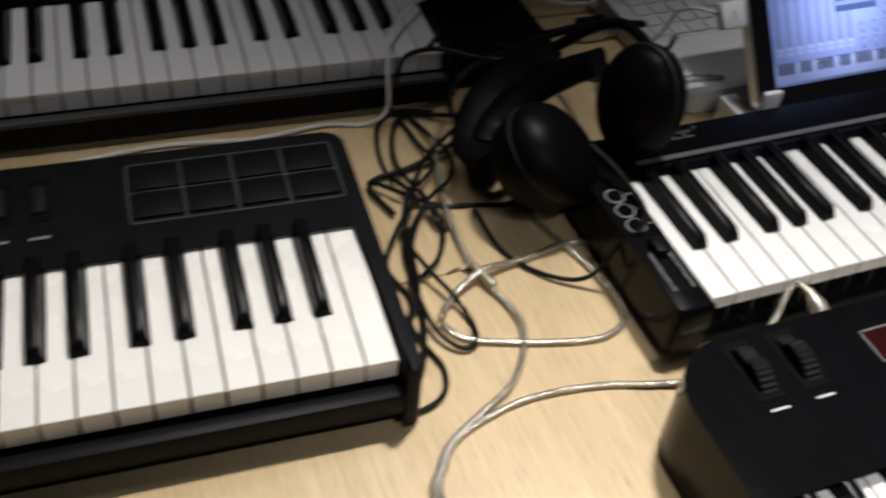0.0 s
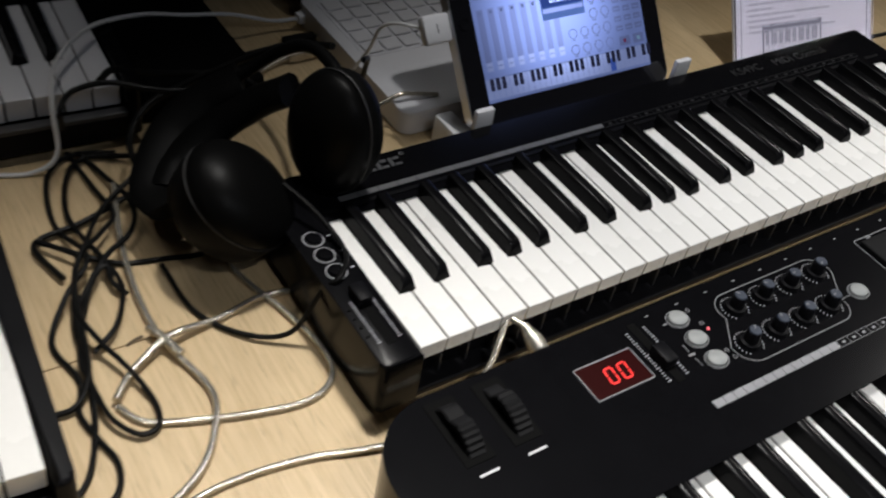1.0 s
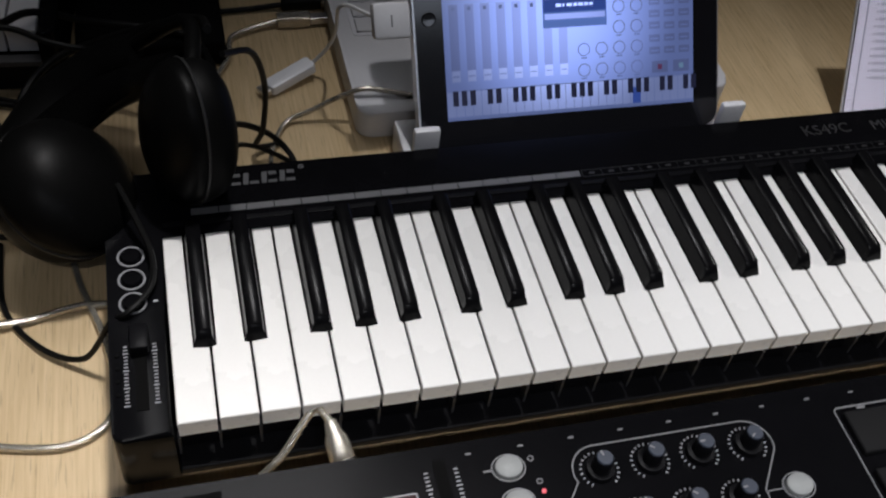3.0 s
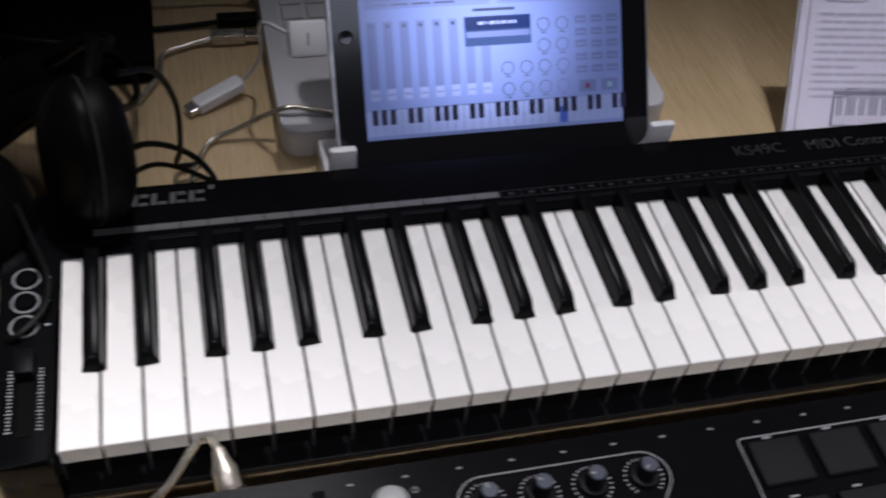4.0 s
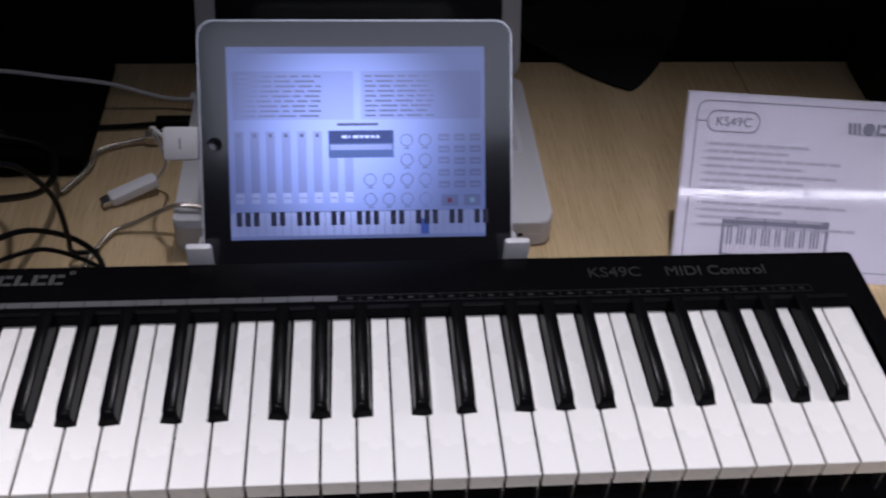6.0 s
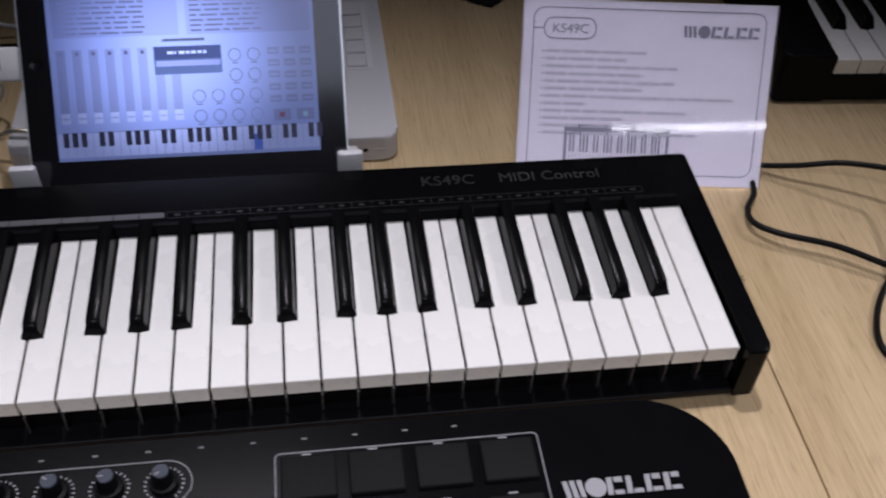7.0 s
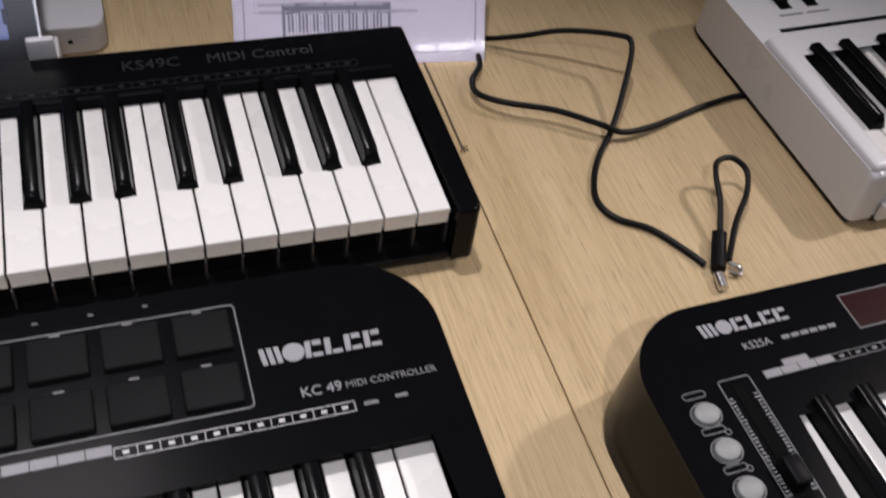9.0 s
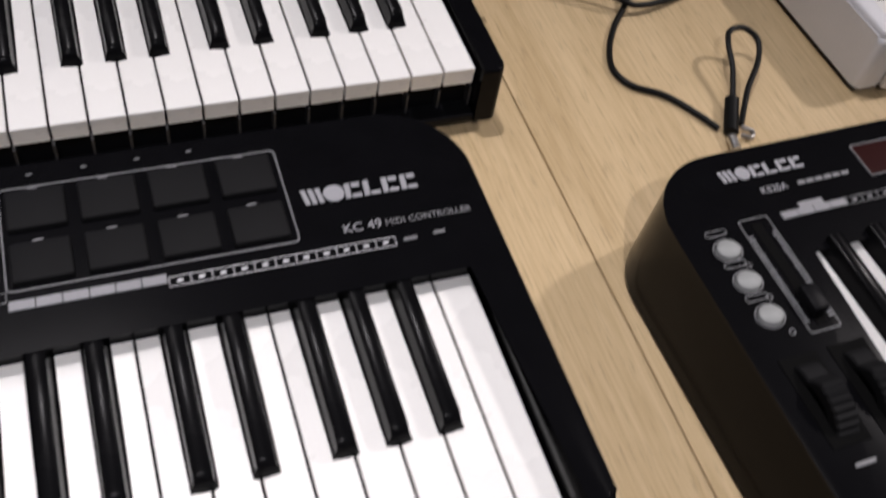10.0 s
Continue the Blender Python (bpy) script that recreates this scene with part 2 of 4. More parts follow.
def ring_line(outline, w, z0, z1):
    """A thin raised line along a closed outline."""
    bm = bmesh.new()
    n = len(outline)
    rows = []
    for i in range(n):
        p, a, b = Vector(outline[i]), Vector(outline[i - 1]), Vector(outline[(i + 1) % n])
        t = (b - a).normalized()
        q = Vector((-t.y, t.x)) * w / 2
        rows.append([bm.verts.new((*(p + q), z0)), bm.verts.new((*(p + q), z1)), bm.verts.new((*(p - q), z1)), bm.verts.new((*(p - q), z0))])
    for i in range(n):
        a, b = rows[i], rows[(i + 1) % n]
        for j in range(3):
            bm.faces.new((a[j], a[j + 1], b[j + 1], b[j]))
    return bm


def revolve(profile, n=24):
    """A lathe round z of (radius, z) pairs."""
    bm = bmesh.new()
    rows = []
    for r, z in profile:
        if r < 1e-6:
            rows.append([bm.verts.new((0, 0, z))])
        else:
            rows.append([bm.verts.new((r * math.cos(2 * math.pi * i / n), r * math.sin(2 * math.pi * i / n), z)) for i in range(n)])
    for a, b in zip(rows, rows[1:]):
        for i in range(n):
            if len(a) == 1 and len(b) == 1:
                continue
            if len(a) == 1:
                bm.faces.new((a[0], b[i], b[(i + 1) % n]))
            elif len(b) == 1:
                bm.faces.new((a[i], b[0], a[(i + 1) % n]))
            else:
                bm.faces.new((a[i], b[i], b[(i + 1) % n], a[(i + 1) % n]))
    return bm


def spline(points, steps=8):
    """A smooth line through the points."""
    P = [Vector(p) for p in points]
    P = [2 * P[0] - P[1]] + P + [2 * P[-1] - P[-2]]
    out = []
    for a, b, c, d in zip(P, P[1:], P[2:], P[3:]):
        for i in range(steps):
            t = i / steps
            out.append(0.5 * ((2 * b) + (c - a) * t + (2 * a - 5 * b + 4 * c - d) * t * t + (3 * b - a - 3 * c + d) * t ** 3))
    out.append(P[-2])
    return out


def tube(points, r, n=8, steps=8, flat=1.0):
    """A round cord of radius r along a smooth line, with closed ends. flat: height over width."""
    line = spline(points, steps)
    bm = bmesh.new()
    rows = []
    side = None
    for i, p in enumerate(line):
        t = (line[min(i + 1, len(line) - 1)] - line[max(i - 1, 0)]).normalized()
        u = t.cross(Vector((0, 0, 1)))
        if u.length < 0.05:
            u = side or Vector((1, 0, 0))
        u = (u - t * u.dot(t)).normalized()
        side = u
        v = u.cross(t).normalized()
        rows.append([bm.verts.new(p + r * (math.cos(2 * math.pi * k / n) * u + flat * math.sin(2 * math.pi * k / n) * v)) for k in range(n)])
    for a, b in zip(rows, rows[1:]):
        for k in range(n):
            bm.faces.new((a[k], b[k], b[(k + 1) % n], a[(k + 1) % n]))
    bm.faces.new(rows[0])
    bm.faces.new(rows[-1][::-1])
    return bm


def lettering(name, text, size, mat, parent, m, label=""):
    cu = bpy.data.curves.new(name, "FONT")
    cu.body, cu.size, cu.extrude, cu.align_x = text, size, 0.00015, "LEFT"
    cu.resolution_u = 3
    tmp = bpy.data.objects.new(name, cu)
    me = bpy.data.meshes.new_from_object(tmp)
    bpy.data.objects.remove(tmp)
    me.materials.clear()
    return part_mesh(name, me, mat, parent, label, m)


def bar(name, parent, mat, x0, x1, y0, y1, z, t=0.0004, label=""):
    return part(name, box(x0, x1, y0, y1, z - 0.0002, z + t), mat, parent, label)


def maker_mark(parent, mat, x0, x1, y, h, z):
    """The maker's mark as plain shapes: slanted blocks, a disc, then blocks."""
    w = (x1 - x0) / 6

    def shape(outline):
        part("mark_shape", prism(outline, z, z + 0.0004), mat, parent)

    for i in range(3):
        a = x0 + i * w * 0.36
        shape([(a + 0.1 * w, y), (a + 0.34 * w, y), (a + 0.24 * w, y + h), (a, y + h)])
    shape(arc(x0 + 1.62 * w, y + h / 2, h * 0.56, 0, 340, 17))
    for i in range(4):
        a = x0 + (2.15 + i * 0.97) * w
        shape([(a, y), (a + 0.28 * w, y), (a + 0.36 * w, y + h), (a + 0.08 * w, y + h)])
        shape([(a + 0.36 * w, y), (a + 0.84 * w, y), (a + 0.84 * w, y + h * 0.24), (a + 0.36 * w, y + h * 0.24)])
        if i != 1:
            shape([(a + 0.44 * w, y + h * 0.7), (a + 0.86 * w, y + h * 0.7), (a + 0.86 * w, y + h), (a + 0.44 * w, y + h)])


# ---- keys ----
PITCH = 0.0235
BLACK_SHIFT = {0: -0.0032, 1: 0.0032, 3: -0.0042, 4: 0.0, 5: 0.0042}
BW = 0.0138
KEY_CACHE = {}


def white_key_mesh(step, length, drop, first, last, mat):
    """A white key of its own outline: notched where the black keys stand; front left corner at the origin."""
    key = ("w", step, round(length, 4), drop, first, last, mat.name)
    if key in KEY_CACHE:
        return KEY_CACHE[key]
    g = 0.0008
    cut = 0.050
    left, right = g, PITCH - g
    nl = 0.0 if (first or step in (0, 3)) else BW / 2 + BLACK_SHIFT[step - 1] + 0.0006
    nr = 0.0 if (last or step in (2, 6)) else BW / 2 - BLACK_SHIFT[step] + 0.0006
    out = [(left, 0), (right, 0)]
    out += [(right, cut), (PITCH - nr, cut)] if nr else []
    out += [(PITCH - nr if nr else right, length), (nl if nl else left, length)]
    out += [(nl, cut), (left, cut)] if nl else []
    bm = prism(out, -0.004, 0, 0.0006, 1)
    add_box(bm, left + 0.0002, right - 0.0002, 0.0006, 0.006, -drop, -0.0038)
    KEY_CACHE[key] = finish(bm, "white_key")
    KEY_CACHE[key].materials.append(mat)
    return KEY_CACHE[key]


def black_key_mesh(length):
    key = ("b", round(length, 4))
    if key in KEY_CACHE:
        return KEY_CACHE[key]
    bm = bmesh.new()
    b, t = BW / 2, 0.0047
    rows = []
    for y, hw, z0, z1 in ((0.0, b, -0.006, 0.0015), (0.0012, t, -0.006, 0.0080), (0.0050, t, -0.006, 0.0112), (length, t, -0.006, 0.0118)):
        lo = b
        rows.append([bm.verts.new((-lo, y, z0)), bm.verts.new((-hw, y, z1 - 0.0008)), bm.verts.new((-hw + 0.001, y, z1)),
                     bm.verts.new((hw - 0.001, y, z1)), bm.verts.new((hw, y, z1 - 0.0008)), bm.verts.new((lo, y, z0))])
    for a, c in zip(rows, rows[1:]):
        for i in range(5):
            bm.faces.new((a[i], c[i], c[i + 1], a[i + 1]))
    bm.faces.new(rows[0])
    bm.faces.new(rows[-1][::-1])
    KEY_CACHE[key] = finish(bm, "black_key", True)
    KEY_CACHE[key].materials.append(EBONY)
    return KEY_CACHE[key]


def keys(parent, count, x0, y0, z, length, drop=0.016, first_step=0, mat=None, lower=()):
    """count white keys from x0 rightwards with their black keys between them; y0 is their front edge, z their top."""
    mat = mat or IVORY
    for i in range(count):
        step = (i + first_step) % 7
        tilt = 0.25 if i in lower else 0.0
        jog = 0.00012 * math.sin(i * 12.9898)
        part_mesh("white_key", white_key_mesh(step, length, drop, i == 0, i == count - 1, mat), None, parent,
                  m=pose(x0 + i * PITCH, y0, z + jog, 0.08 * math.sin(i * 7.1) - tilt, 0, 0))
        if step in BLACK_SHIFT and i < count - 1:
            part_mesh("black_key", black_key_mesh(length - 0.050 + 0.002), None, parent,
                      m=pose(x0 + (i + 1) * PITCH + BLACK_SHIFT[step], y0 + 0.0504, z + 0.0005))


def shell(parent, x0, x1, y0, y1, kx0, kx1, ky1, z0, z1, r, mat, rim=0.003, label="", flare=0.0):
    """A keyboard body open at the front for the keys from kx0 to kx1 as far back as ky1."""
    c = min(r * 1.5, 0.007)
    out = arc(x0 + c, y0 + c, c, 180, 270, 6) + [(kx0, y0), (kx0, ky1), (kx1, ky1), (kx1, y0)] + arc(x1 - c, y0 + c, c, -90, 0, 6)
    out += arc(x1 - r, y1 - r, r, 0, 90, 12) + arc(x0 + r, y1 - r, r, 90, 180, 12)
    bm = prism(out, z0, z1, rim, 3)
    for v in bm.verts:
        if flare and v.co.z < z0 + 1e-5:
            v.co.x += flare if v.co.x > x1 - r * 1.001 else -flare if v.co.x < x0 + r * 1.001 and v.co.x < kx0 - 0.001 else 0
            v.co.y += flare if v.co.y > y1 - r * 0.999 else 0
    return part("body", bm, mat, parent, label, smooth=True)


def knob_ring(parent, x, y, z, turn):
    """A low black dial with a pointer, a grey cap and a ring of scale dashes printed round it."""
    k = part("knob", revolve([(0.0, 0.0135), (0.0046, 0.0135), (0.0052, 0.0125), (0.0056, 0.004), (0.0078, 0.0035), (0.0082, 0.0)], 20), BLACK, parent, m=pose(x, y, z), smooth=True)
    part("cap", revolve([(0.0, 0.0142), (0.0042, 0.0142), (0.0047, 0.0134)], 18), KNOBCAP, k, "slate grey knob cap", smooth=True)
    part("pointer", box(-0.0005, 0.0005, 0.0012, 0.0042, 0.0140, 0.0145), DIMPRINT, k, m=pose(0, 0, 0, 0, 0, turn))
    bm = bmesh.new()
    for i in range(19):
        a = radians(-50 + 280 * i / 18)
        c, s = math.cos(a), math.sin(a)
        q = [(0.0098, -0.0004), (0.0112, -0.0004), (0.0112, 0.0004), (0.0098, 0.0004)]
        prism([(c * u - s * v, s * u + c * v) for u, v in q], 0.0, 0.0004, bm=bm)
    part("scale", bm, MIDPRINT, k, "printed ring of scale dashes")
    return k


KNOBCAP = material("slate_knob_cap", (0.028, 0.036, 0.055), 0.55, grain=0.1, scale=800)


def oval_button(parent, x, y, z, mat=None):
    b = part("button", revolve([(0.0, 0.0036), (0.0062, 0.0034), (0.0076, 0.0024), (0.0080, 0.0)], 22), mat or BUTTON, parent,
             m=pose(x, y, z) @ Matrix.Diagonal((1.0, 0.86, 1, 1)), smooth=True)
    part("bezel", ring_line(arc(0, 0, 0.0092, 0, 345, 23), 0.0007, 0, 0.0006), DIMPRINT, b)
    return b


def mod_wheel(parent, x, y, z, r=0.025, w=0.0125, turn=0.0):
    """A thumb wheel that stands half out of its slot: ribbed towards the player, with a thumb notch and a smooth back."""
    # flat plate on the panel; its black stands in for the opening's inner shade
    part("slot", box(x - w * 0.92, x + w * 0.80, y - r * 1.0, y + r * 1.06, z - 0.001, z + 0.0006), DEEP, parent)
    bm = bmesh.new()
    n = 72
    rows = []
    for i in range(n):
        a = 2 * math.pi * i / n
        d = (math.degrees(a) - turn) % 360
        notch = max(0.0, 1 - abs(d - 62) / 20)
        rr = r * ((1.0 if i % 2 else 0.95) if 84 < d < 300 else 1.0) * (1 - 0.16 * notch)
        c, q = math.cos(a), math.sin(a)
        e = w / 2
        rows.append([bm.verts.new(p) for p in ((-e, r * 0.72 * c, r * 0.72 * q), (-e, (rr - 0.0012) * c, (rr - 0.0012) * q), (-e + 0.001, rr * c, rr * q),
                                               (e - 0.001, rr * c, rr * q), (e, (rr - 0.0012) * c, (rr - 0.0012) * q), (e, r * 0.72 * c, r * 0.72 * q))])
    for i in range(n):
        a, b = rows[i], rows[(i + 1) % n]
        for j in range(5):
            bm.faces.new((a[j], a[j + 1], b[j + 1], b[j]))
    dish = [[bm.verts.new((sx * (w / 2 - 0.003), v[k].co.y, v[k].co.z)) for v in rows] for sx, k in ((-1, 0), (1, 5))]
    for ring, k in zip(dish, (0, 5)):
        for i in range(n):
            bm.faces.new((rows[i][k], rows[(i + 1) % n][k], ring[(i + 1) % n], ring[i]))
    bm.faces.new(dish[0])
    bm.faces.new(dish[1][::-1])
    return part("wheel", bm, RUBBER, parent, "ribbed black rubber wheel", m=pose(x, y, z - r * 0.52))


def slider(parent, x, y0, y1, z, at, outline=False, label=""):
    """A fader: a dark slot with a black cap and two rows of scale dashes."""
    # no hole is cut: a dark plate, shade put into its colour
    part("slot", box(x - 0.0035, x + 0.0035, y0, y1, z - 0.001, z + 0.0005), DEEP, parent)
    part("fader_cap", box(x - 0.0055, x + 0.0055, at - 0.009, at + 0.009, z, z + 0.009, 0.0018, 2), BLACK, parent, smooth=True)
    bm = bmesh.new()
    n = int((y1 - y0 - 0.008) / 0.0024)
    for i in range(n):
        y = y0 + 0.004 + i * 0.0024
        w = 0.0034 if i % 5 == 0 else 0.0022
        for sx in (-1, 1):
            c = x + sx * 0.0082
            add_box(bm, c - w / 2, c + w / 2, y - 0.0004, y + 0.0004, z - 0.0001, z + 0.0004)
    part("scale", bm, MIDPRINT, parent, "two rows of printed scale dashes")
    if outline:
        part("outline", ring_line(rounded(x - 0.0105, x + 0.0105, y0 - 0.004, y1 + 0.004, 0.002, 3), 0.0006, z - 0.0001, z + 0.0004), DIMPRINT, parent)


def digit(parent, x, y, h, z):
    """A glowing seven segment nought, leaning."""
    bm = bmesh.new()
    w, s, k = h * 0.52, h * 0.11, 0.10
    for (ax, ay, bx, by) in ((0, 0, w, 0), (0, h, w, h), (0, 0, 0, h / 2), (0, h / 2, 0, h), (w, 0, w, h / 2), (w, h / 2, w, h)):
        d = Vector((bx - ax, by - ay)).normalized()
        n = Vector((-d.y, d.x)) * s / 2
        a, b = Vector((ax, ay)) + d * s * 0.6, Vector((bx, by)) - d * s * 0.6
        q = [a - d * s * 0.5, a + n, b + n, b + d * s * 0.5, b - n, a - n]
        prism([(x + u.x + k * u.y, y + u.y) for u in q][::-1], z, z + 0.0004, bm=bm)
    return part("digit", bm, LEDRED, parent, "glowing red seven segment 0")


def strip_cells(parent, x0, x1, y, h, z, n, mat, gap=0.0006):
    w = (x1 - x0) / n
    for i in range(n):
        part("strip_cell", box(x0 + i * w + gap / 2, x0 + (i + 1) * w - gap / 2, y - h / 2, y + h / 2, z - 0.0002, z + 0.0005), mat, parent)


def outlined_cells(parent, x0, x1, y, h, z, n, mat):
    w = (x1 - x0) / n
    bm = bmesh.new()
    for yy in (y - h / 2, y + h / 2):
        add_box(bm, x0, x1, yy - 0.0002, yy + 0.0002, z - 0.0002, z + 0.0003)
    for i in range(n + 1):
        add_box(bm, x0 + i * w - 0.0002, x0 + i * w + 0.0002, y - h / 2 + 0.0003, y + h / 2 - 0.0003, z - 0.0002, z + 0.0003)
    for i in range(n):
        add_box(bm, x0 + (i + 0.36) * w, x0 + (i + 0.64) * w, y - h * 0.16, y + h * 0.16, z - 0.0002, z + 0.0003)
    return part("cell_strip", bm, mat, parent, "row of printed outlined cells")


# ---- the hall ----
def hall():
    w = thing("wall_back", "dark hall wall far behind the black drape", "wall", kind="structure")
    part("panel", box(-4, 4.5, 2.6, 2.72, -0.75, 2.9), DARKWALL, w)
    w = thing("wall_front", "dark hall wall behind the viewer", "wall", kind="structure")
    part("panel", box(-4, 4.5, -4.22, -4.1, -0.75, 2.9), DARKWALL, w)
    w = thing("wall_left", "dark hall side wall", "wall", kind="structure")
    part("panel", box(-4.12, -4, -4.22, 2.72, -0.75, 2.9), DARKWALL, w)
    w = thing("wall_right", "dark hall side wall", "wall", kind="structure")
    part("panel", box(4.5, 4.62, -4.22, 2.72, -0.75, 2.9), DARKWALL, w)
    tagged(part("floor", box(-4.12, 4.62, -4.22, 2.72, -0.87, -0.75), CARPET, None), "dark grey hall carpet", "floor", kind="structure")
    tagged(part("ceiling", box(-4.12, 4.62, -4.22, 2.72, 2.9, 3.0), DARKWALL, None), "dark hall ceiling", "ceiling", kind="structure")


def strip_lights():
    """A row of lit tubes on the far wall of the hall."""
    for x0, x1 in ((1.11, 1.20), (1.23, 1.42), (1.45, 1.77), (1.81, 2.26)):
        s = thing("strip_light", "lit white tube light on the hall wall", "light", group="tube lights on the wall")
        part("tube", tube([(x0, -4.02, 1.85), ((x0 + x1) / 2, -4.02, 1.85), (x1, -4.02, 1.85)], 0.015, 10, 2), TUBE, s, smooth=True)
        part("holder", box(x0 - 0.02, x1 + 0.02, -4.099, -4.043, 1.82, 1.88, 0.004), GREYW, s)


TUBE = material("lit_tube", (0.8, 0.8, 0.8), 0.5, glow=(0.95, 0.97, 1.0), power=14.0)


def drape():
    """Black cloth that hangs behind the table in soft folds, one corner of it lying over the table's edge."""
    bm = bmesh.new()
    nx, nz = 150, 24
    grid = []
    for j in range(nz + 1):
        # height out of view is chosen so the cloth shades the table's rear
        z = -0.74 + 1.60 * j / nz
        row = []
        for i in range(nx + 1):
            x = -1.6 + 3.9 * i / nx
            y = 0.635 + 0.022 * math.sin(x * 21 + 0.6 * math.sin(z * 2.2)) + 0.012 * math.sin(x * 47 + 1.3) + 0.01 * math.sin(z * 3 + x * 5)
            row.append(bm.verts.new((x, y, z)))
        grid.append(row)
    for a, b in zip(grid, grid[1:]):
        for i in range(nx):
            bm.faces.new((a[i], a[i + 1], b[i + 1], b[i]))
    bmesh.ops.solidify(bm, geom=bm.faces[:], thickness=0.003)
    d = thing("drape", "black cloth drape hanging in folds behind the table", "curtain")
    part("cloth", bm, CLOTH, d, smooth=True)
    bm = bmesh.new()
    rows = []
    n = 14
    for j in range(n + 1):
        v = j / n
        row = []
        for i in range(17):
            u = i / 16
            tip = 0.599
            left, right = 0.469, 0.684
            half = (1 - v) ** 0.8
            x = tip + (left - tip) * half * (1 - u) + (right - tip) * half * u
            y = 0.628 - v * 0.122
            z = 0.0035 + 0.010 * (0.5 + 0.5 * math.sin(u * 9 + v * 3)) * (1 - v) + 0.035 * max(0, 0.25 - v) / 0.25
            row.append(bm.verts.new((x, y, z)))
        rows.append(row)
    for a, b in zip(rows, rows[1:]):
        for i in range(16):
            bm.faces.new((a[i], a[i + 1], b[i + 1], b[i]))
    bmesh.ops.remove_doubles(bm, verts=bm.verts, dist=0.00005)
    bmesh.ops.solidify(bm, geom=bm.faces[:], thickness=-0.002)
    part("corner_flap", bm, CLOTH, d, "pointed corner of black cloth lying on the table", smooth=True)


def table():
    t = thing("table", "pale maple laminate display table with thin panel seams", "table")
    for x0, x1, y0, y1 in ((-1.5, 0.7265, 0.1321, 0.5648), (-1.5, 0.7265, -1.0, 0.1311), (0.7275, 2.2, -1.0, 0.5648)):
        part("tabletop_panel", box(x0, x1, y0, y1, -0.03, 0, 0.0006, 1), MAPLE, t)
    part("underlay", box(-1.5, 2.2, -1.0, 0.5638, -0.045, -0.031), SEAM, t)
    for x in (-1.4, 0.4, 2.1):
        for y in (-0.9, 0.5):
            part("leg", box(x - 0.03, x + 0.03, y - 0.03, y + 0.03, -0.75, -0.045, 0.003), BLACK, t)
    bm = tube([(0.7320, 0.2486, 0.0006), (0.7325, 0.1746, 0.0010), (0.7320, 0.1086, 0.0012)], 0.0009, 6, 4, 0.7)
    for dx, dy in ((0.004, -0.004), (-0.003, -0.005), (0.0045, 0.001), (0.0005, -0.006)):
        tb = tube([(0.7320, 0.1086, 0.0010), (0.7320 + dx * 0.6, 0.1086 + dy * 0.7, 0.0020), (0.7320 + dx, 0.1086 + dy, 0.0012)], 0.0005, 5, 3)
        me = bpy.data.meshes.new("chip")
        tb.to_mesh(me)
        tb.free()
        bm.from_mesh(me)
        bpy.data.meshes.remove(me)
    part("seam_sliver", bm, SEAM, t, "frayed dark sliver standing out of the seam")
    part("seam_chip", tube([(-0.148, 0.1341, 0.0008), (-0.154, 0.1326, 0.0012), (-0.161, 0.1301, 0.0008)], 0.0014, 6, 4, 0.5), SEAM, t)


# ---- the slim keyboard in the middle ----
def slim_keyboard():
    k = thing("keyboard", "slim black keyboard controller with forty-nine full size keys", "keyboard")
    T = 0.058
    shell(k, -0.034, 0.701, -0.008, 0.196, -0.0015, 0.6835, 0.1405, 0.010, T, 0.004, SATIN, 0.0025)
    part("base", box(-0.030, 0.697, 0.004, 0.190, 0.006, 0.0098, 0.001), DEEP, k)
    part("front_wall", box(-0.0012, 0.6832, 0.010, 0.016, 0.0102, 0.036), BLACK, k)
    part("front_lip", box(-0.0012, 0.6832, -0.007, 0.0095, 0.0102, 0.0165, 0.0015), BLACK, k)
    for i in range(30):
        part("key_guide", box(i * PITCH - 0.0008, i * PITCH + 0.0008, 0.0030, 0.0098, 0.0170, 0.034), KEYGUIDE, k)
    for x in (-0.015, 0.33, 0.68):
        for y in (0.02, 0.17):
            part("foot", box(x - 0.012, x + 0.012, y - 0.008, y + 0.008, 0, 0.0064, 0.001), RUBBER, k)
    part("ridge", box(0.002, 0.680, 0.1455, 0.1490, T - 0.001, T + 0.0012, 0.0004), BLACK, k)
    strip_cells(k, 0.020, 0.293, 0.1570, 0.0054, T, 15, STRIP)
    outlined_cells(k, 0.2945, 0.655, 0.1570, 0.0062, T, 24, FAINTER)
    maker_mark(k, LOWPRINT, 0.017, 0.093, 0.1775, 0.0105, T)
    part("mark_ring", ring_line(arc(0.097, 0.190, 0.0016, 0, 330, 11), 0.0005, T, T + 0.0003), DIMPRINT, k)
    lettering("lettering", "KS49C", 0.0150, FAINTER, k, pose(0.484, 0.1735, T + 0.0002))
    lettering("lettering", "MIDI Control", 0.0145, FAINT, k, pose(0.545, 0.1735, T + 0.0002))
    for y in (0.1235, 0.1050, 0.0865):
        b = part("round_button", revolve([(0.0, 0.0030), (0.0055, 0.0028), (0.0066, 0.0016), (0.0068, 0.0)], 20), SATIN, k, m=pose(-0.0190, y, T), smooth=True)
        part("ring", ring_line(arc(0, 0, 0.0078, 0, 345, 23), 0.0012, 0, 0.0008), PALERING, b, "pale ring round the button")
    slider(k, -0.0165, 0.010, 0.062, T, 0.056)
    for i in range(4):
        part("indicator", revolve([(0.0, 0.0010), (0.0012, 0.0008), (0.0014, 0)], 10), DEEP, k, m=pose(-0.0295, 0.022 + 0.009 * i, T))
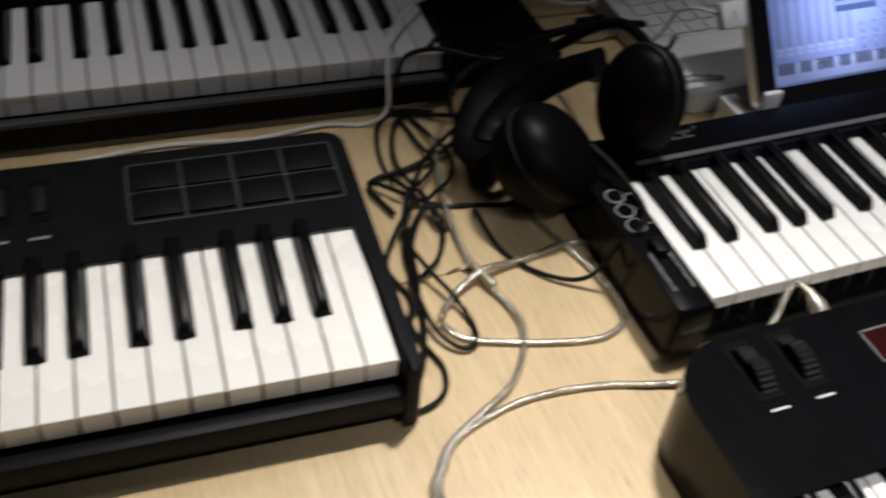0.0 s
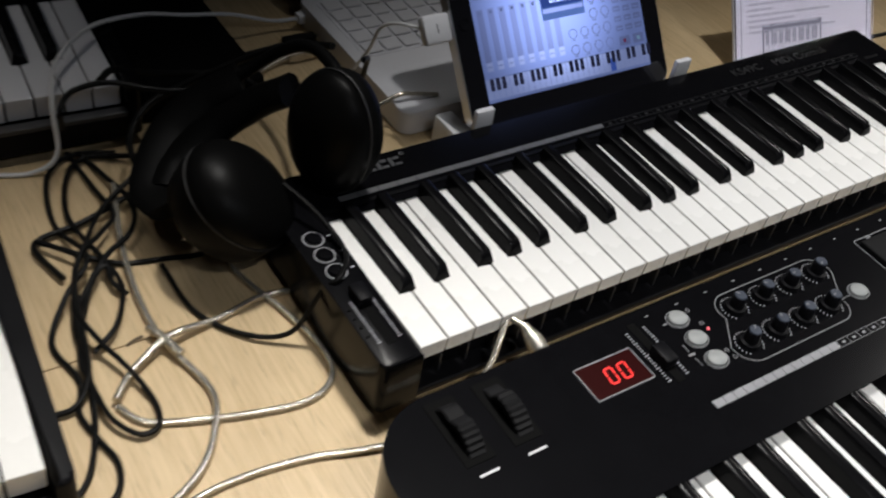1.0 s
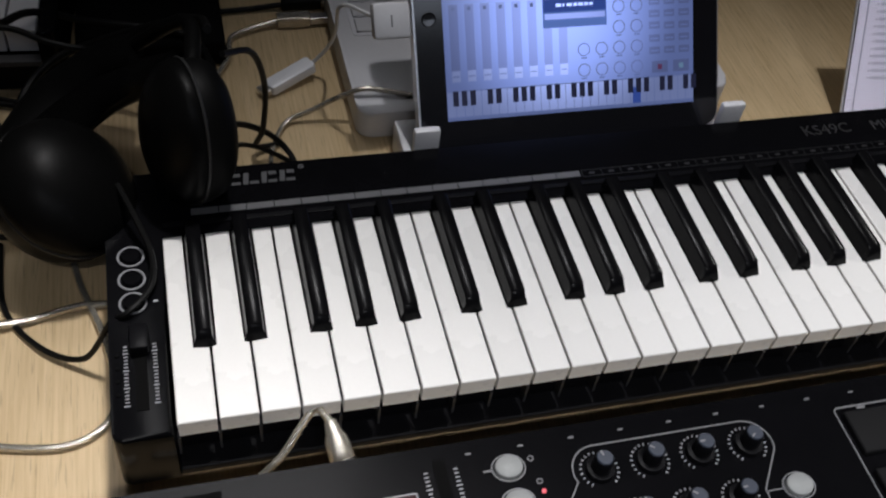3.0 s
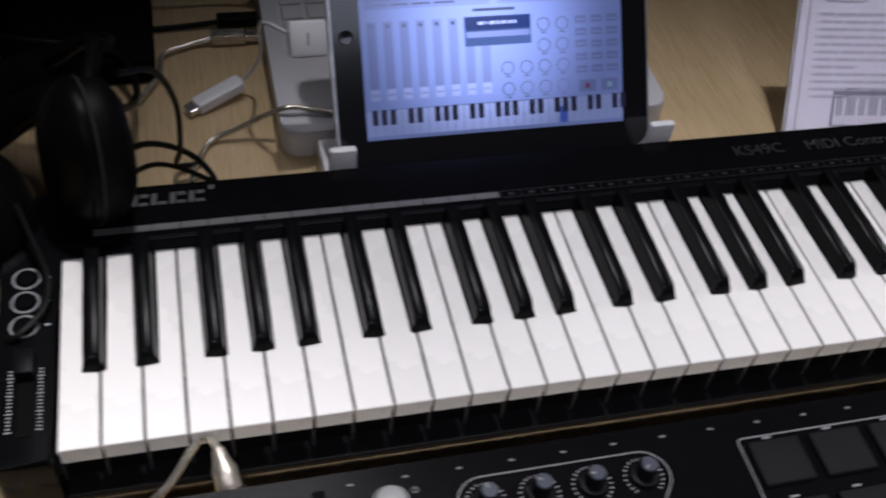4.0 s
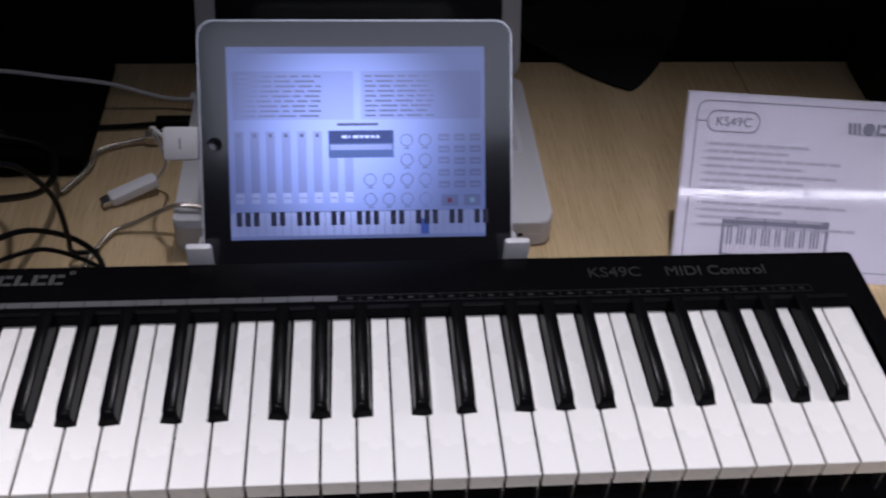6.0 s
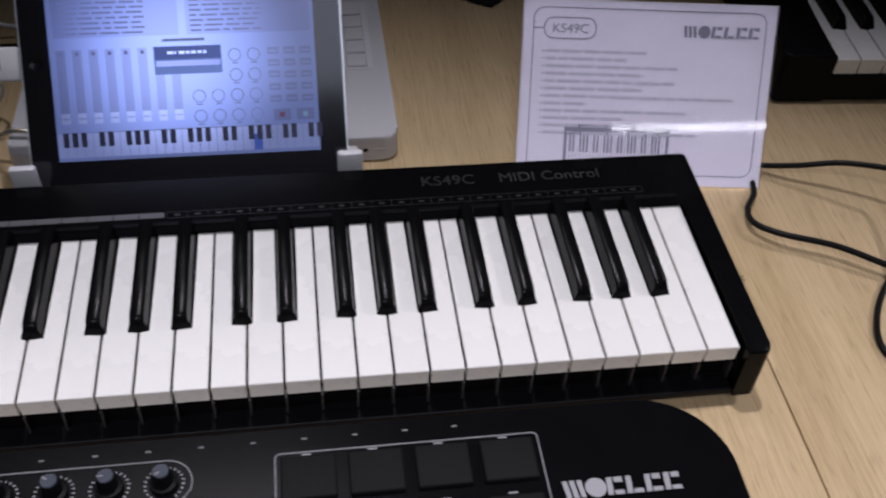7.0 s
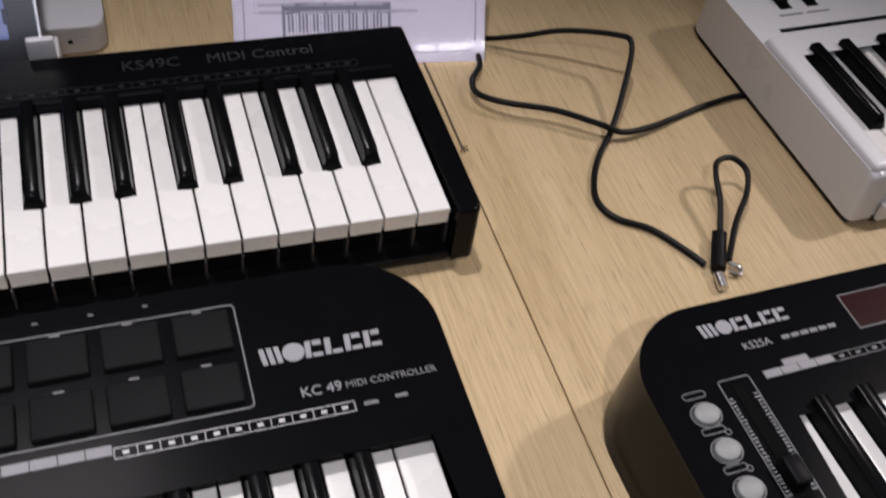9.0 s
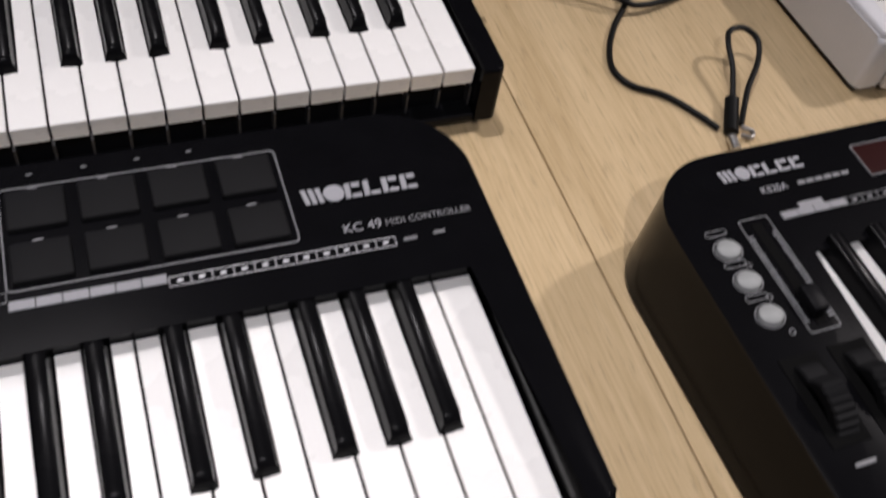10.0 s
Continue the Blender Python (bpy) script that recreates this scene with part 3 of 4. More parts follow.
    for y in (0.1235, 0.1050, 0.0865):
        bar("printed_dash", k, PRINT, -0.0070, -0.0045, y - 0.0005, y + 0.0005, T)
    return k


STRIP = material("dim_grey_strip", (0.105, 0.105, 0.11), 0.5, grain=0.1, scale=900)
KEYGUIDE = material("grey_key_guide", (0.035, 0.035, 0.038), 0.5, grain=0.1, scale=500)
PALERING = material("pale_ring", (0.25, 0.25, 0.265), 0.4, grain=0.1, scale=500)


# ---- the pad keyboard in front ----
def pad_keyboard():
    k = thing("keyboard", "black keyboard controller with eight pads, dials and a red display", "keyboard")
    T = 0.076
    kx0 = -0.0660
    shell(k, -0.083, 0.638, -0.328, -0.050, kx0 - 0.0015, kx0 + 29 * PITCH + 0.0015, -0.1710, 0.004, T, 0.052, SATIN, 0.005)
    part("base", box(kx0, kx0 + 29 * PITCH, -0.326, -0.176, 0.005, 0.020), DEEP, k)
    part("front_rail", box(kx0 - 0.0012, kx0 + 29 * PITCH + 0.0012, -0.3275, -0.3205, 0.0205, 0.050, 0.002), BLACK, k)
    for x in (-0.05, 0.6):
        for y in (-0.30, -0.08):
            part("foot", box(x - 0.012, x + 0.012, y - 0.008, y + 0.008, 0, 0.0042), RUBBER, k)
    for x, turn in ((-0.025, 14), (0.011, -6)):
        mod_wheel(k, x, -0.083, T, turn=turn)
        bar("printed_dash", k, PRINT, x - 0.0075, x + 0.0065, -0.1170, -0.1155, T)
    d = part("display", box(0.0700, 0.1185, -0.1035, -0.0765, T - 0.002, T + 0.0006), SMOKE, k, "dark red display window")
    part("frame", ring_line(rounded(0.0695, 0.1190, -0.1040, -0.0760, 0.001, 2), 0.0008, T, T + 0.0011), PALERING, d)
    digit(d, 0.0880, -0.0965, 0.0125, T + 0.0006)
    digit(d, 0.0995, -0.0965, 0.0125, T + 0.0006)
    slider(k, 0.1345, -0.1150, -0.0590, T, -0.094)
    for y in (-0.0700, -0.0905, -0.1110):
        oval_button(k, 0.1710, y, T)
    for x, y in ((0.1845, -0.0665), (0.1855, -0.0805), (0.1840, -0.1080), (0.1855, -0.1150)):
        part("indicator", ring_line(arc(x, y, 0.0015, 0, 330, 11), 0.0005, T, T + 0.0004), DIMPRINT, k)
    part("indicator_lamp", revolve([(0.0, 0.0012), (0.0012, 0.0009), (0.0014, 0)], 10), LEDPINK, k, "small lit red lamp", m=pose(0.1862, -0.0865, T))
    bar("printed_dash", k, DIMPRINT, 0.157, 0.161, -0.0705, -0.0695, T)
    bar("printed_dash", k, DIMPRINT, 0.1545, 0.1602, -0.1010, -0.0992, T)
    bar("printed_line", k, DIMPRINT, 0.1570, 0.1576, -0.0975, -0.0905, T)
    bar("printed_line", k, DIMPRINT, 0.1570, 0.1576, -0.1110, -0.1035, T)
    for i in range(4):
        knob_ring(k, 0.2200 + 0.0297 * i, -0.0800, T, 20 + 37 * i)
        knob_ring(k, 0.2045 + 0.0290 * i, -0.1100, T, -30 + 41 * i)
    out = (arc(0.2200, -0.0800, 0.0150, 90, 200, 8) + arc(0.2045, -0.1105, 0.0160, 170, 270, 8)
           + arc(0.2920, -0.1105, 0.0155, -90, 10, 8) + arc(0.3095, -0.0800, 0.0150, -20, 90, 8))
    part("dial_outline", ring_line(out, 0.0007, T, T + 0.0004), DIMPRINT, k, "thin printed line round the dials")
    oval_button(k, 0.3270, -0.1090, T)
    bar("printed_line", k, DIMPRINT, 0.3080, 0.3170, -0.1093, -0.1087, T)
    for row, (ya, yb) in enumerate(((-0.0990, -0.0715), (-0.1345, -0.1085))):
        for i in range(4):
            xa = 0.3735 + 0.0383 * i
            part("pad", box(xa, xa + 0.0315, ya, yb, T - 0.003, T + 0.0042, 0.0016, 3), RUBBER, k, smooth=True)
            bar("printed_dash", k, DIMPRINT, xa + 0.012, xa + 0.0175, yb + 0.0021, yb + 0.0034, T)
    part("pad_frame", ring_line(rounded(0.3705, 0.5240, -0.1375, -0.0672, 0.003, 4), 0.0008, T, T + 0.0005), DIMPRINT, k, "thin printed frame round the pads")
    strip_cells(k, 0.1400, 0.2665, -0.1405, 0.0062, T, 13, PALERING)
    outlined_cells(k, 0.2672, 0.3700, -0.1405, 0.0062, T, 9, DIMPRINT)
    strip_cells(k, 0.3705, 0.4500, -0.1465, 0.0060, T, 6, PALERING)
    outlined_cells(k, 0.4506, 0.5760, -0.1490, 0.0062, T, 11, PRINT)
    bar("printed_dash", k, DIMPRINT, 0.5810, 0.5890, -0.1500, -0.1480, T)
    bar("printed_dash", k, DIMPRINT, 0.5990, 0.6060, -0.1490, -0.1470, T)
    for i in range(12):
        bar("printed_dash", k, DIMPRINT, 0.150 + 0.0295 * i, 0.1530 + 0.0295 * i, -0.0585, -0.0575, T)
    maker_mark(k, MIDPRINT, 0.5320, 0.6020, -0.1130, 0.0112, T)
    lettering("lettering", "KC 49", 0.0088, MIDPRINT, k, pose(0.5490, -0.1375, T + 0.0002))
    lettering("lettering", "MIDI CONTROLLER", 0.0060, DIMPRINT, k, pose(0.5740, -0.1370, T + 0.0002))
    return k


# ---- the small keyboard beside it ----
def small_keyboard():
    k = thing("keyboard", "small black keyboard controller with round grey buttons and a fader", "keyboard", 0.7400, -0.2000, 0, 2.0)
    T = 0.076
    kx0 = 0.0765
    shell(k, 0.0000, 0.4515, -0.2050, 0.0710, kx0 - 0.0015, kx0 + 15 * PITCH + 0.0015, -0.0110, 0.004, T, 0.052, SATIN, 0.005, flare=0.003)
    part("base", box(kx0, kx0 + 15 * PITCH, -0.1650, -0.0120, 0.005, 0.020), DEEP, k)
    part("front_rail", box(kx0 - 0.0012, kx0 + 15 * PITCH + 0.0012, -0.2045, -0.1585, 0.0205, 0.052, 0.002), BLACK, k)
    for x in (0.0315, 0.4115):
        for y in (-0.1700, 0.0300):
            part("foot", box(x - 0.012, x + 0.012, y - 0.008, y + 0.008, 0, 0.0042), RUBBER, k)
    maker_mark(k, MIDPRINT, 0.0515, 0.1145, 0.0470, 0.0092, T)
    lettering("lettering", "KS25A", 0.0072, MIDPRINT, k, pose(0.0725, 0.0330, T + 0.0002))
    for i in range(6):
        bar("printed_dash", k, DIMPRINT, 0.1005 + 0.0068 * i, 0.1060 + 0.0068 * i, 0.0340, 0.0368, T)
    d = part("display", box(0.1545, 0.1995, 0.0290, 0.0540, T - 0.002, T + 0.0006), SMOKE, k, "dark red display window")
    part("frame", ring_line(rounded(0.1540, 0.2000, 0.0285, 0.0545, 0.001, 2), 0.0007, T, T + 0.0011), DIMPRINT, d)
    strip_cells(k, 0.0745, 0.1235, 0.0140, 0.0052, T, 4, PALERING)
    bar("printed_dash", k, PALERING, 0.0905, 0.1085, 0.0168, 0.0210, T)
    outlined_cells(k, 0.1240, 0.2215, 0.0138, 0.0052, T, 8, DIMPRINT)
    for y in (-0.0010, -0.0245, -0.0490):
        oval_button(k, 0.0265, y, T)
        part("outline", ring_line(rounded(0.0185, 0.0330, y + 0.0115, y + 0.0155, 0.0018, 3), 0.0005, T, T + 0.0004), DIMPRINT, k)
        part("indicator", ring_line(arc(0.0335, y - 0.0130, 0.0018, 0, 330, 11), 0.0005, T, T + 0.0004), DIMPRINT, k)
    slider(k, 0.0545, -0.0620, 0.0130, T, -0.0480, outline=True)
    for x in (0.0275, 0.0605):
        mod_wheel(k, x, -0.1050, T, 0.027, 0.0145)
        bar("printed_dash", k, DIMPRINT, x - 0.007, x + 0.006, -0.1440, -0.1420, T)
    return k


# ---- keyboards at the sides ----
def left_pad_keyboard():
    k = thing("keyboard", "black keyboard controller with dark square pads above its white keys", "keyboard", -0.2146, 0.2620, 0, -4.2)
    T = 0.064
    kx1 = -0.0135
    n = 22
    kx0 = kx1 - n * PITCH
    shell(k, kx0 - 0.10, 0.0, -0.2700, 0.0, kx0 - 0.0015, kx1 + 0.0015, -0.1150, 0.004, T, 0.018, BLACK, 0.004)
    part("base", box(kx0, kx1, -0.262, -0.117, 0.005, 0.018), DEEP, k)
    part("front_rail", box(kx0 - 0.0012, kx1 + 0.0012, -0.2695, -0.2560, 0.0185, 0.040, 0.003), BLACK, k, smooth=True)
    for x in (kx0, -0.04):
        for y in (-0.24, -0.03):
            part("foot", box(x - 0.012, x + 0.012, y - 0.008, y + 0.008, 0, 0.0042), RUBBER, k)
    for row in range(2):
        for i in range(4):
            xa = -0.1750 + 0.0405 * i
            ya = -0.0800 + 0.0325 * row
            part("pad", box(xa, xa + 0.0365, ya, ya + 0.0290, T - 0.002, T + 0.0025, 0.0012), PADDARK, k, smooth=True)
    part("pad_outline", ring_line(rounded(-0.1785, -0.0130, -0.0840, -0.0145, 0.003, 3), 0.0016, T, T + 0.0004), PADLINE, k)
    bar("printed_line", k, PADLINE, -0.178, -0.0135, -0.0502, -0.0482, T)
    for i in range(3):
        x = -0.1365 + 0.0405 * i
        bar("printed_line", k, PADLINE, x - 0.0009, x + 0.0009, -0.0835, -0.0505, T)
        bar("printed_line", k, PADLINE, x - 0.0009, x + 0.0009, -0.0479, -0.0150, T)
    for x in (-0.243, -0.272, -0.301):
        # wheel openings are plates coloured as dark as the shade within
        part("slot", box(x - 0.008, x + 0.008, -0.068, -0.018, T - 0.001, T + 0.0006), DEEP, k)
        part("wheel", box(x - 0.006, x + 0.006, -0.060, -0.028, T - 0.004, T + 0.004, 0.003), RUBBER, k, smooth=True)
        bar("printed_dash", k, DIMPRINT, x - 0.008, x + 0.007, -0.0870, -0.0845, T)
    keys(k, n, kx0, -0.2535, 0.060, 0.1385, 0.018, first_step=0)
    return k


PADLINE = material("dull_pad_line", (0.030, 0.030, 0.034), 0.5, grain=0.1, scale=900)
PADDARK = material("dark_pad", (0.004, 0.004, 0.0045), 0.5, grain=0.2, scale=600, bump=0.2, spec=0.08)


def long_keyboard():
    k = thing("keyboard", "long black stage keyboard with greyish white keys at the back", "keyboard", -0.0653, 0.3500, 0, -3.7)
    n = 36
    kx1 = -0.0150
    kx0 = kx1 - n * PITCH
    shell(k, kx0 - 0.02, 0.0, 0.0, 0.235, kx0 - 0.0015, kx1 + 0.0015, 0.1600, 0.012, 0.064, 0.006, SATIN, 0.003)
    part("front_wall", box(kx0 - 0.0012, kx1 + 0.0012, 0.0, 0.0085, 0.0100, 0.0320, 0.001), BLACK, k)
    part("front_rail", box(kx0 - 0.0012, kx1 + 0.0012, -0.0015, 0.0082, 0.0325, 0.0375, 0.001), KEYGUIDE, k, "grey trim rail under the keys")
    part("base", box(kx0, kx1, 0.010, 0.158, 0.010, 0.022), DEEP, k)
    for x in (kx0, -0.04):
        for y in (0.03, 0.2):
            part("foot", box(x - 0.012, x + 0.012, y - 0.008, y + 0.008, 0, 0.0122), RUBBER, k)
    keys(k, n, kx0, 0.0120, 0.0570, 0.1480, 0.020, first_step=0, mat=GREYKEY)
    return k


MATT = material("matt_black_cover", (0.003, 0.003, 0.003), 0.8, grain=0.3, scale=700, bump=0.3, spec=0.06)


def black_case():
    c = thing("case", "flat matt black case lying beside the long keyboard", "case")
    part("shell", box(-0.0564, 0.0620, 0.3760, 0.5520, 0.0, 0.026, 0.004, 3), MATT, c, smooth=True)
    part("lid_line", box(-0.0569, 0.0625, 0.3755, 0.5525, 0.0150, 0.0160, 0.0003), DEEP, c)


def far_keyboard():
    k = thing("keyboard", "black keyboard at the back edge of the table with grey buttons", "keyboard", 0.8398, 0.3254, 0, -3.7)
    kx0, n = 0.0510, 15
    shell(k, 0.0, kx0 + n * PITCH + 0.02, 0.0, 0.235, kx0 - 0.0015, kx0 + n * PITCH + 0.0015, 0.1500, 0.004, 0.056, 0.008, BLACK, 0.003)
    part("front_wall", box(kx0 - 0.0012, kx0 + n * PITCH + 0.0012, 0.0005, 0.0075, 0.0050, 0.0330, 0.001), BLACK, k)
    part("base", box(kx0, kx0 + n * PITCH, 0.009, 0.149, 0.005, 0.018), DEEP, k)
    for x in (0.02, 0.38):
        for y in (0.03, 0.2):
            part("foot", box(x - 0.01, x + 0.01, y - 0.008, y + 0.008, 0, 0.0042), RUBBER, k)
    for i in range(3):
        part("button", box(0.0140, 0.0260, 0.118 + 0.026 * i, 0.128 + 0.026 * i, 0.0555, 0.0595, 0.0015), DIMPRINT, k, "small grey button")
    bar("printed_line", k, DIMPRINT, kx0 + 0.01, kx0 + 0.25, 0.1620, 0.1632, 0.056)
    keys(k, n, kx0, 0.0020, 0.0500, 0.1440, 0.016, first_step=3)
    return k


def white_keyboard():
    k = thing("keyboard", "glossy white keyboard controller with black and white keys", "keyboard", 1.0050, -0.0323, 0, 2.1)
    kx0, n = 0.0230, 15
    T = 0.056
    shell(k, 0.0, kx0 + n * PITCH + 0.03, 0.0, 0.262, kx0 - 0.0015, kx0 + n * PITCH + 0.0015, 0.1470, 0.006, T, 0.020, WHITE, 0.006)
    part("front_wall", box(kx0 - 0.0012, kx0 + n * PITCH + 0.0012, 0.0005, 0.0085, 0.0065, 0.0300, 0.002), WHITE, k)
    part("base", box(0.003, kx0 + n * PITCH + 0.027, 0.003, 0.255, 0.002, 0.0058, 0.001), DEEP, k)
    for x in (0.03, 0.36):
        for y in (0.03, 0.22):
            part("foot", box(x - 0.01, x + 0.01, y - 0.008, y + 0.008, 0, 0.003), RUBBER, k)
    part("slot", box(0.0260, 0.36, 0.1720, 0.1765, T - 0.001, T + 0.0006), DEEP, k)
    for x in (0.050, 0.078):
        # plate coloured like the shade inside a wheel opening
        part("slot", box(x - 0.006, x + 0.006, 0.202, 0.246, T - 0.001, T + 0.0006), DEEP, k)
        part("wheel", box(x - 0.005, x + 0.005, 0.208, 0.240, T - 0.004, T + 0.006, 0.003), RUBBER, k, smooth=True)
        bar("printed_dash", k, PALERING, x - 0.012, x + 0.012, 0.1930, 0.1950, T)
    for i in range(4):
        part("knob", revolve([(0.0, 0.010), (0.006, 0.010), (0.007, 0.008), (0.0075, 0.0)], 18), GREYW, k, m=pose(0.115 + 0.024 * i, 0.222, T), smooth=True)
    part("cheek", box(0.0015, kx0 - 0.0030, 0.0040, 0.1640, T - 0.004, T + 0.0055, 0.0050, 4), WHITE, k, "raised rounded white cheek beside the keys", smooth=True)
    part("key_slip", box(kx0 - 0.0010, kx0 + 0.20, -0.0060, -0.0004, 0.0065, 0.0240, 0.0025), WHITE, k, smooth=True)
    keys(k, n, kx0, 0.0020, 0.0490, 0.1440, 0.020, first_step=0)
    return k


# ---- laptop, tablet and its stand, sign ----
CASEW = material("off_white_laptop_plastic", (0.56, 0.56, 0.58), 0.38, grain=0.04, scale=400, spots=0.06)


def laptop():
    l = thing("laptop", "open white plastic laptop with a dark screen", "laptop")
    l.matrix_basis = Matrix.Translation((0.0149, 0.0123, 0)) @ Matrix.Diagonal((0.956, 0.962, 1, 1))
    part("base", prism(rounded(0.146, 0.484, 0.270, 0.505, 0.014, 6), 0.002, 0.027, 0.003, 3), CASEW, l, smooth=True)
    for x in (0.165, 0.465):
        for y in (0.29, 0.485):
            part("foot", revolve([(0.0, 0.0), (0.006, 0.0), (0.006, 0.0025), (0.0, 0.0025)], 12), RUBBER, l, m=pose(x, y, 0))
    part("keyboard_well", prism(rounded(0.160, 0.470, 0.372, 0.488, 0.004, 3), 0.0265, 0.0275), GREYW, l)
    for r in range(5):
        n = 13
        for i in range(n):
            xa = 0.1635 + i * 0.0234
            part("key", box(xa, xa + 0.0200, 0.3755 + r * 0.0222, 0.3755 + r * 0.0222 + 0.0188, 0.0275, 0.0298, 0.001, 1), CASEW, l)
    part("trackpad", prism(rounded(0.265, 0.365, 0.288, 0.360, 0.003, 3), 0.0265, 0.0274), GREYW, l)
    part("sensor", box(0.452, 0.456, 0.2692, 0.2702, 0.012, 0.0150), DEEP, l)
    part("sensor", box(0.462, 0.472, 0.2694, 0.2702, 0.012, 0.0145), GREYW, l)
    s = part("screen", prism(rounded(-0.169, 0.169, 0.0, 0.232, 0.012, 5), -0.010, 0.0, 0.002, 2), CASEW, l, m=pose(0.315, 0.508, 0.024, 61, 0, 0), smooth=True)
    part("panel", box(-0.149, 0.149, 0.020, 0.212, -0.0002, 0.0006), BEZEL, s, "dark switched-off display")
    part("hinge", box(0.20, 0.43, 0.495, 0.509, 0.021, 0.0285, 0.003), GREYW, l, smooth=True)


def tablet():
    """Tablet in landscape, leaning back; local x to the right, y up its face, z out of its face."""
    W, Hh = 0.2428, 0.1897
    t = new("tablet")
    t.matrix_basis = Matrix.Translation((0.3105, 0.2103, 0.0414)) @ Matrix.Rotation(radians(52.5), 4, "X")
    tagged(t, "black tablet computer with a lit blue music app on its screen", "tablet")
    part("back", prism(rounded(-W / 2, W / 2, 0, Hh, 0.013, 8), -0.012, -0.0005, 0.0), ALU, t, "aluminium back shell", smooth=True)
    part("glass", prism(rounded(-W / 2 + 0.0015, W / 2 - 0.0015, 0.0015, Hh - 0.0015, 0.012, 8), -0.0004, 0.0006, 0.0004, 1), BEZEL, t, "glossy black glass bezel", smooth=True)
    part("home_button", revolve([(0.0, 0.0004), (0.0045, 0.0006), (0.0052, 0.0009), (0.0054, 0.0006)], 20), BEZEL, t, m=pose(-W / 2 + 0.0115, Hh / 2, 0.0004))
    x0, x1, y0, y1 = -0.0995, 0.0995, 0.0207, 0.1690
    w, h, z = x1 - x0, y1 - y0, 0.0008
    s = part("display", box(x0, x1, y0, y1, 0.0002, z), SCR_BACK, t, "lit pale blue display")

    def r(name, u0, u1, v0, v1, mat, lift=1, label=""):
        return part(name, box(x0 + u0 * w, x0 + u1 * w, y0 + v0 * h, y0 + v1 * h, z - 0.0001, z + 0.00012 * lift), mat, s, label)

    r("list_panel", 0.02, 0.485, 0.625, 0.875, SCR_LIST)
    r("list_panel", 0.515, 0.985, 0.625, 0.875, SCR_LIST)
    r("header_bar", 0.0, 1.0, 0.965, 1.0, SCR_LINE)
    rnd = random.Random(5)
    for a, b in ((0.045, 0.36), (0.53, 0.80)):
        for i in range(9):
            v = 0.64 + i * 0.0255
            u = a
            while u < b - 0.02:
                e = u + rnd.uniform(0.025, 0.08)
                r("text_bar", u, min(e, b), v, v + 0.009, SCR_TEXT, 2)
                u = e + 0.012
    r("title_bar", 0.42, 0.58, 0.592, 0.606, SCR_LINE)
    for i in range(8):
        u = 0.025 + i * 0.0605
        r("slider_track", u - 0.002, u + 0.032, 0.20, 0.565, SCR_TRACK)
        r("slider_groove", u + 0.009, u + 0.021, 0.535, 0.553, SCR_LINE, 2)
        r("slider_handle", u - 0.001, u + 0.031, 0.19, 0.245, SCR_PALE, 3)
        r("slider_edge", u + 0.003, u + 0.027, 0.214, 0.220, SCR_TRACK, 4)
    for row in range(4):
        for col in range(4):
            if row > 1 and col < 2:
                continue
            cx, cy = x0 + (0.545 + 0.0725 * col) * w, y0 + (0.205 + 0.103 * row) * h
            disc = revolve([(0.0, 0.0004), (0.0042, 0.0004), (0.0044, 0.0)], 16)
            bmesh.ops.translate(disc, verts=disc.verts, vec=(cx, cy, z))
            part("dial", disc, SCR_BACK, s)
            part("dial_ring", ring_line(arc(cx, cy, 0.0046, 0, 340, 17), 0.0007, z, z + 0.0003), SCR_TEXT, s)
            part("dial_dash", box(cx - 0.0022, cx + 0.0022, cy - 0.0066, cy - 0.0058, z, z + 0.0003), SCR_LINE, s)
    for row in range(5):
        for col in range(3):
            u, v = 0.815 + 0.062 * col, 0.262 + 0.062 * row
            if row == 2 and col == 0:
                v += 0.004
            r("square_button", u, u + 0.044, v, v + 0.036, SCR_TRACK, 2)
            r("square_shade", u + 0.006, u + 0.038, v + 0.012, v + 0.02, SCR_BACK, 3)
    for u, m in ((0.825, SCR_RED), (0.915, SCR_GREEN)):
        r("transport_button", u, u + 0.066, 0.165, 0.225, SCR_TRACK, 2)
        r("transport_symbol", u + 0.024, u + 0.042, 0.182, 0.208, m, 3)
    r("name_panel", 0.385, 0.64, 0.425, 0.568, SCR_BLUE, 4)
    r("name_bar", 0.388, 0.637, 0.502, 0.565, SCR_NAVY, 6)
    r("name_shine", 0.392, 0.633, 0.466, 0.494, SCR_TRACK, 6)
    for a, b in ((0.437, 0.458), (0.464, 0.470), (0.480, 0.502), (0.507, 0.521), (0.526, 0.545), (0.551, 0.566), (0.571, 0.584)):
        r("text_bar", a, b, 0.527, 0.542, SCR_PALE, 8)
    r("key_bed", 0.0, 1.0, 0.0, 0.146, SCR_LINE, 1)
    n = 30
    for i in range(n):
        u = i / n
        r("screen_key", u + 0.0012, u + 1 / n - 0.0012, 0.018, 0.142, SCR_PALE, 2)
    step0 = 3
    for i in range(n):
        if (i + step0) % 7 not in (2, 6):
            u = (i + 1) / n
            r("screen_black_key", u - 0.0105, u + 0.0105, 0.072, 0.146, SCR_DARK, 5)
    r("pressed_key", 0.742, 0.775, 0.018, 0.10, SCR_NAVY, 4)
    return t


def tablet_stand():
    st = thing("tablet_stand", "white plastic stand with two hooked feet holding the tablet", "stand")
    for xa, xb in ((0.1795, 0.1990), (0.4220, 0.4415)):
        part("foot", box(xa, xb, 0.1985, 0.2600, 0.0, 0.0300, 0.002), WHITE, st, smooth=True)
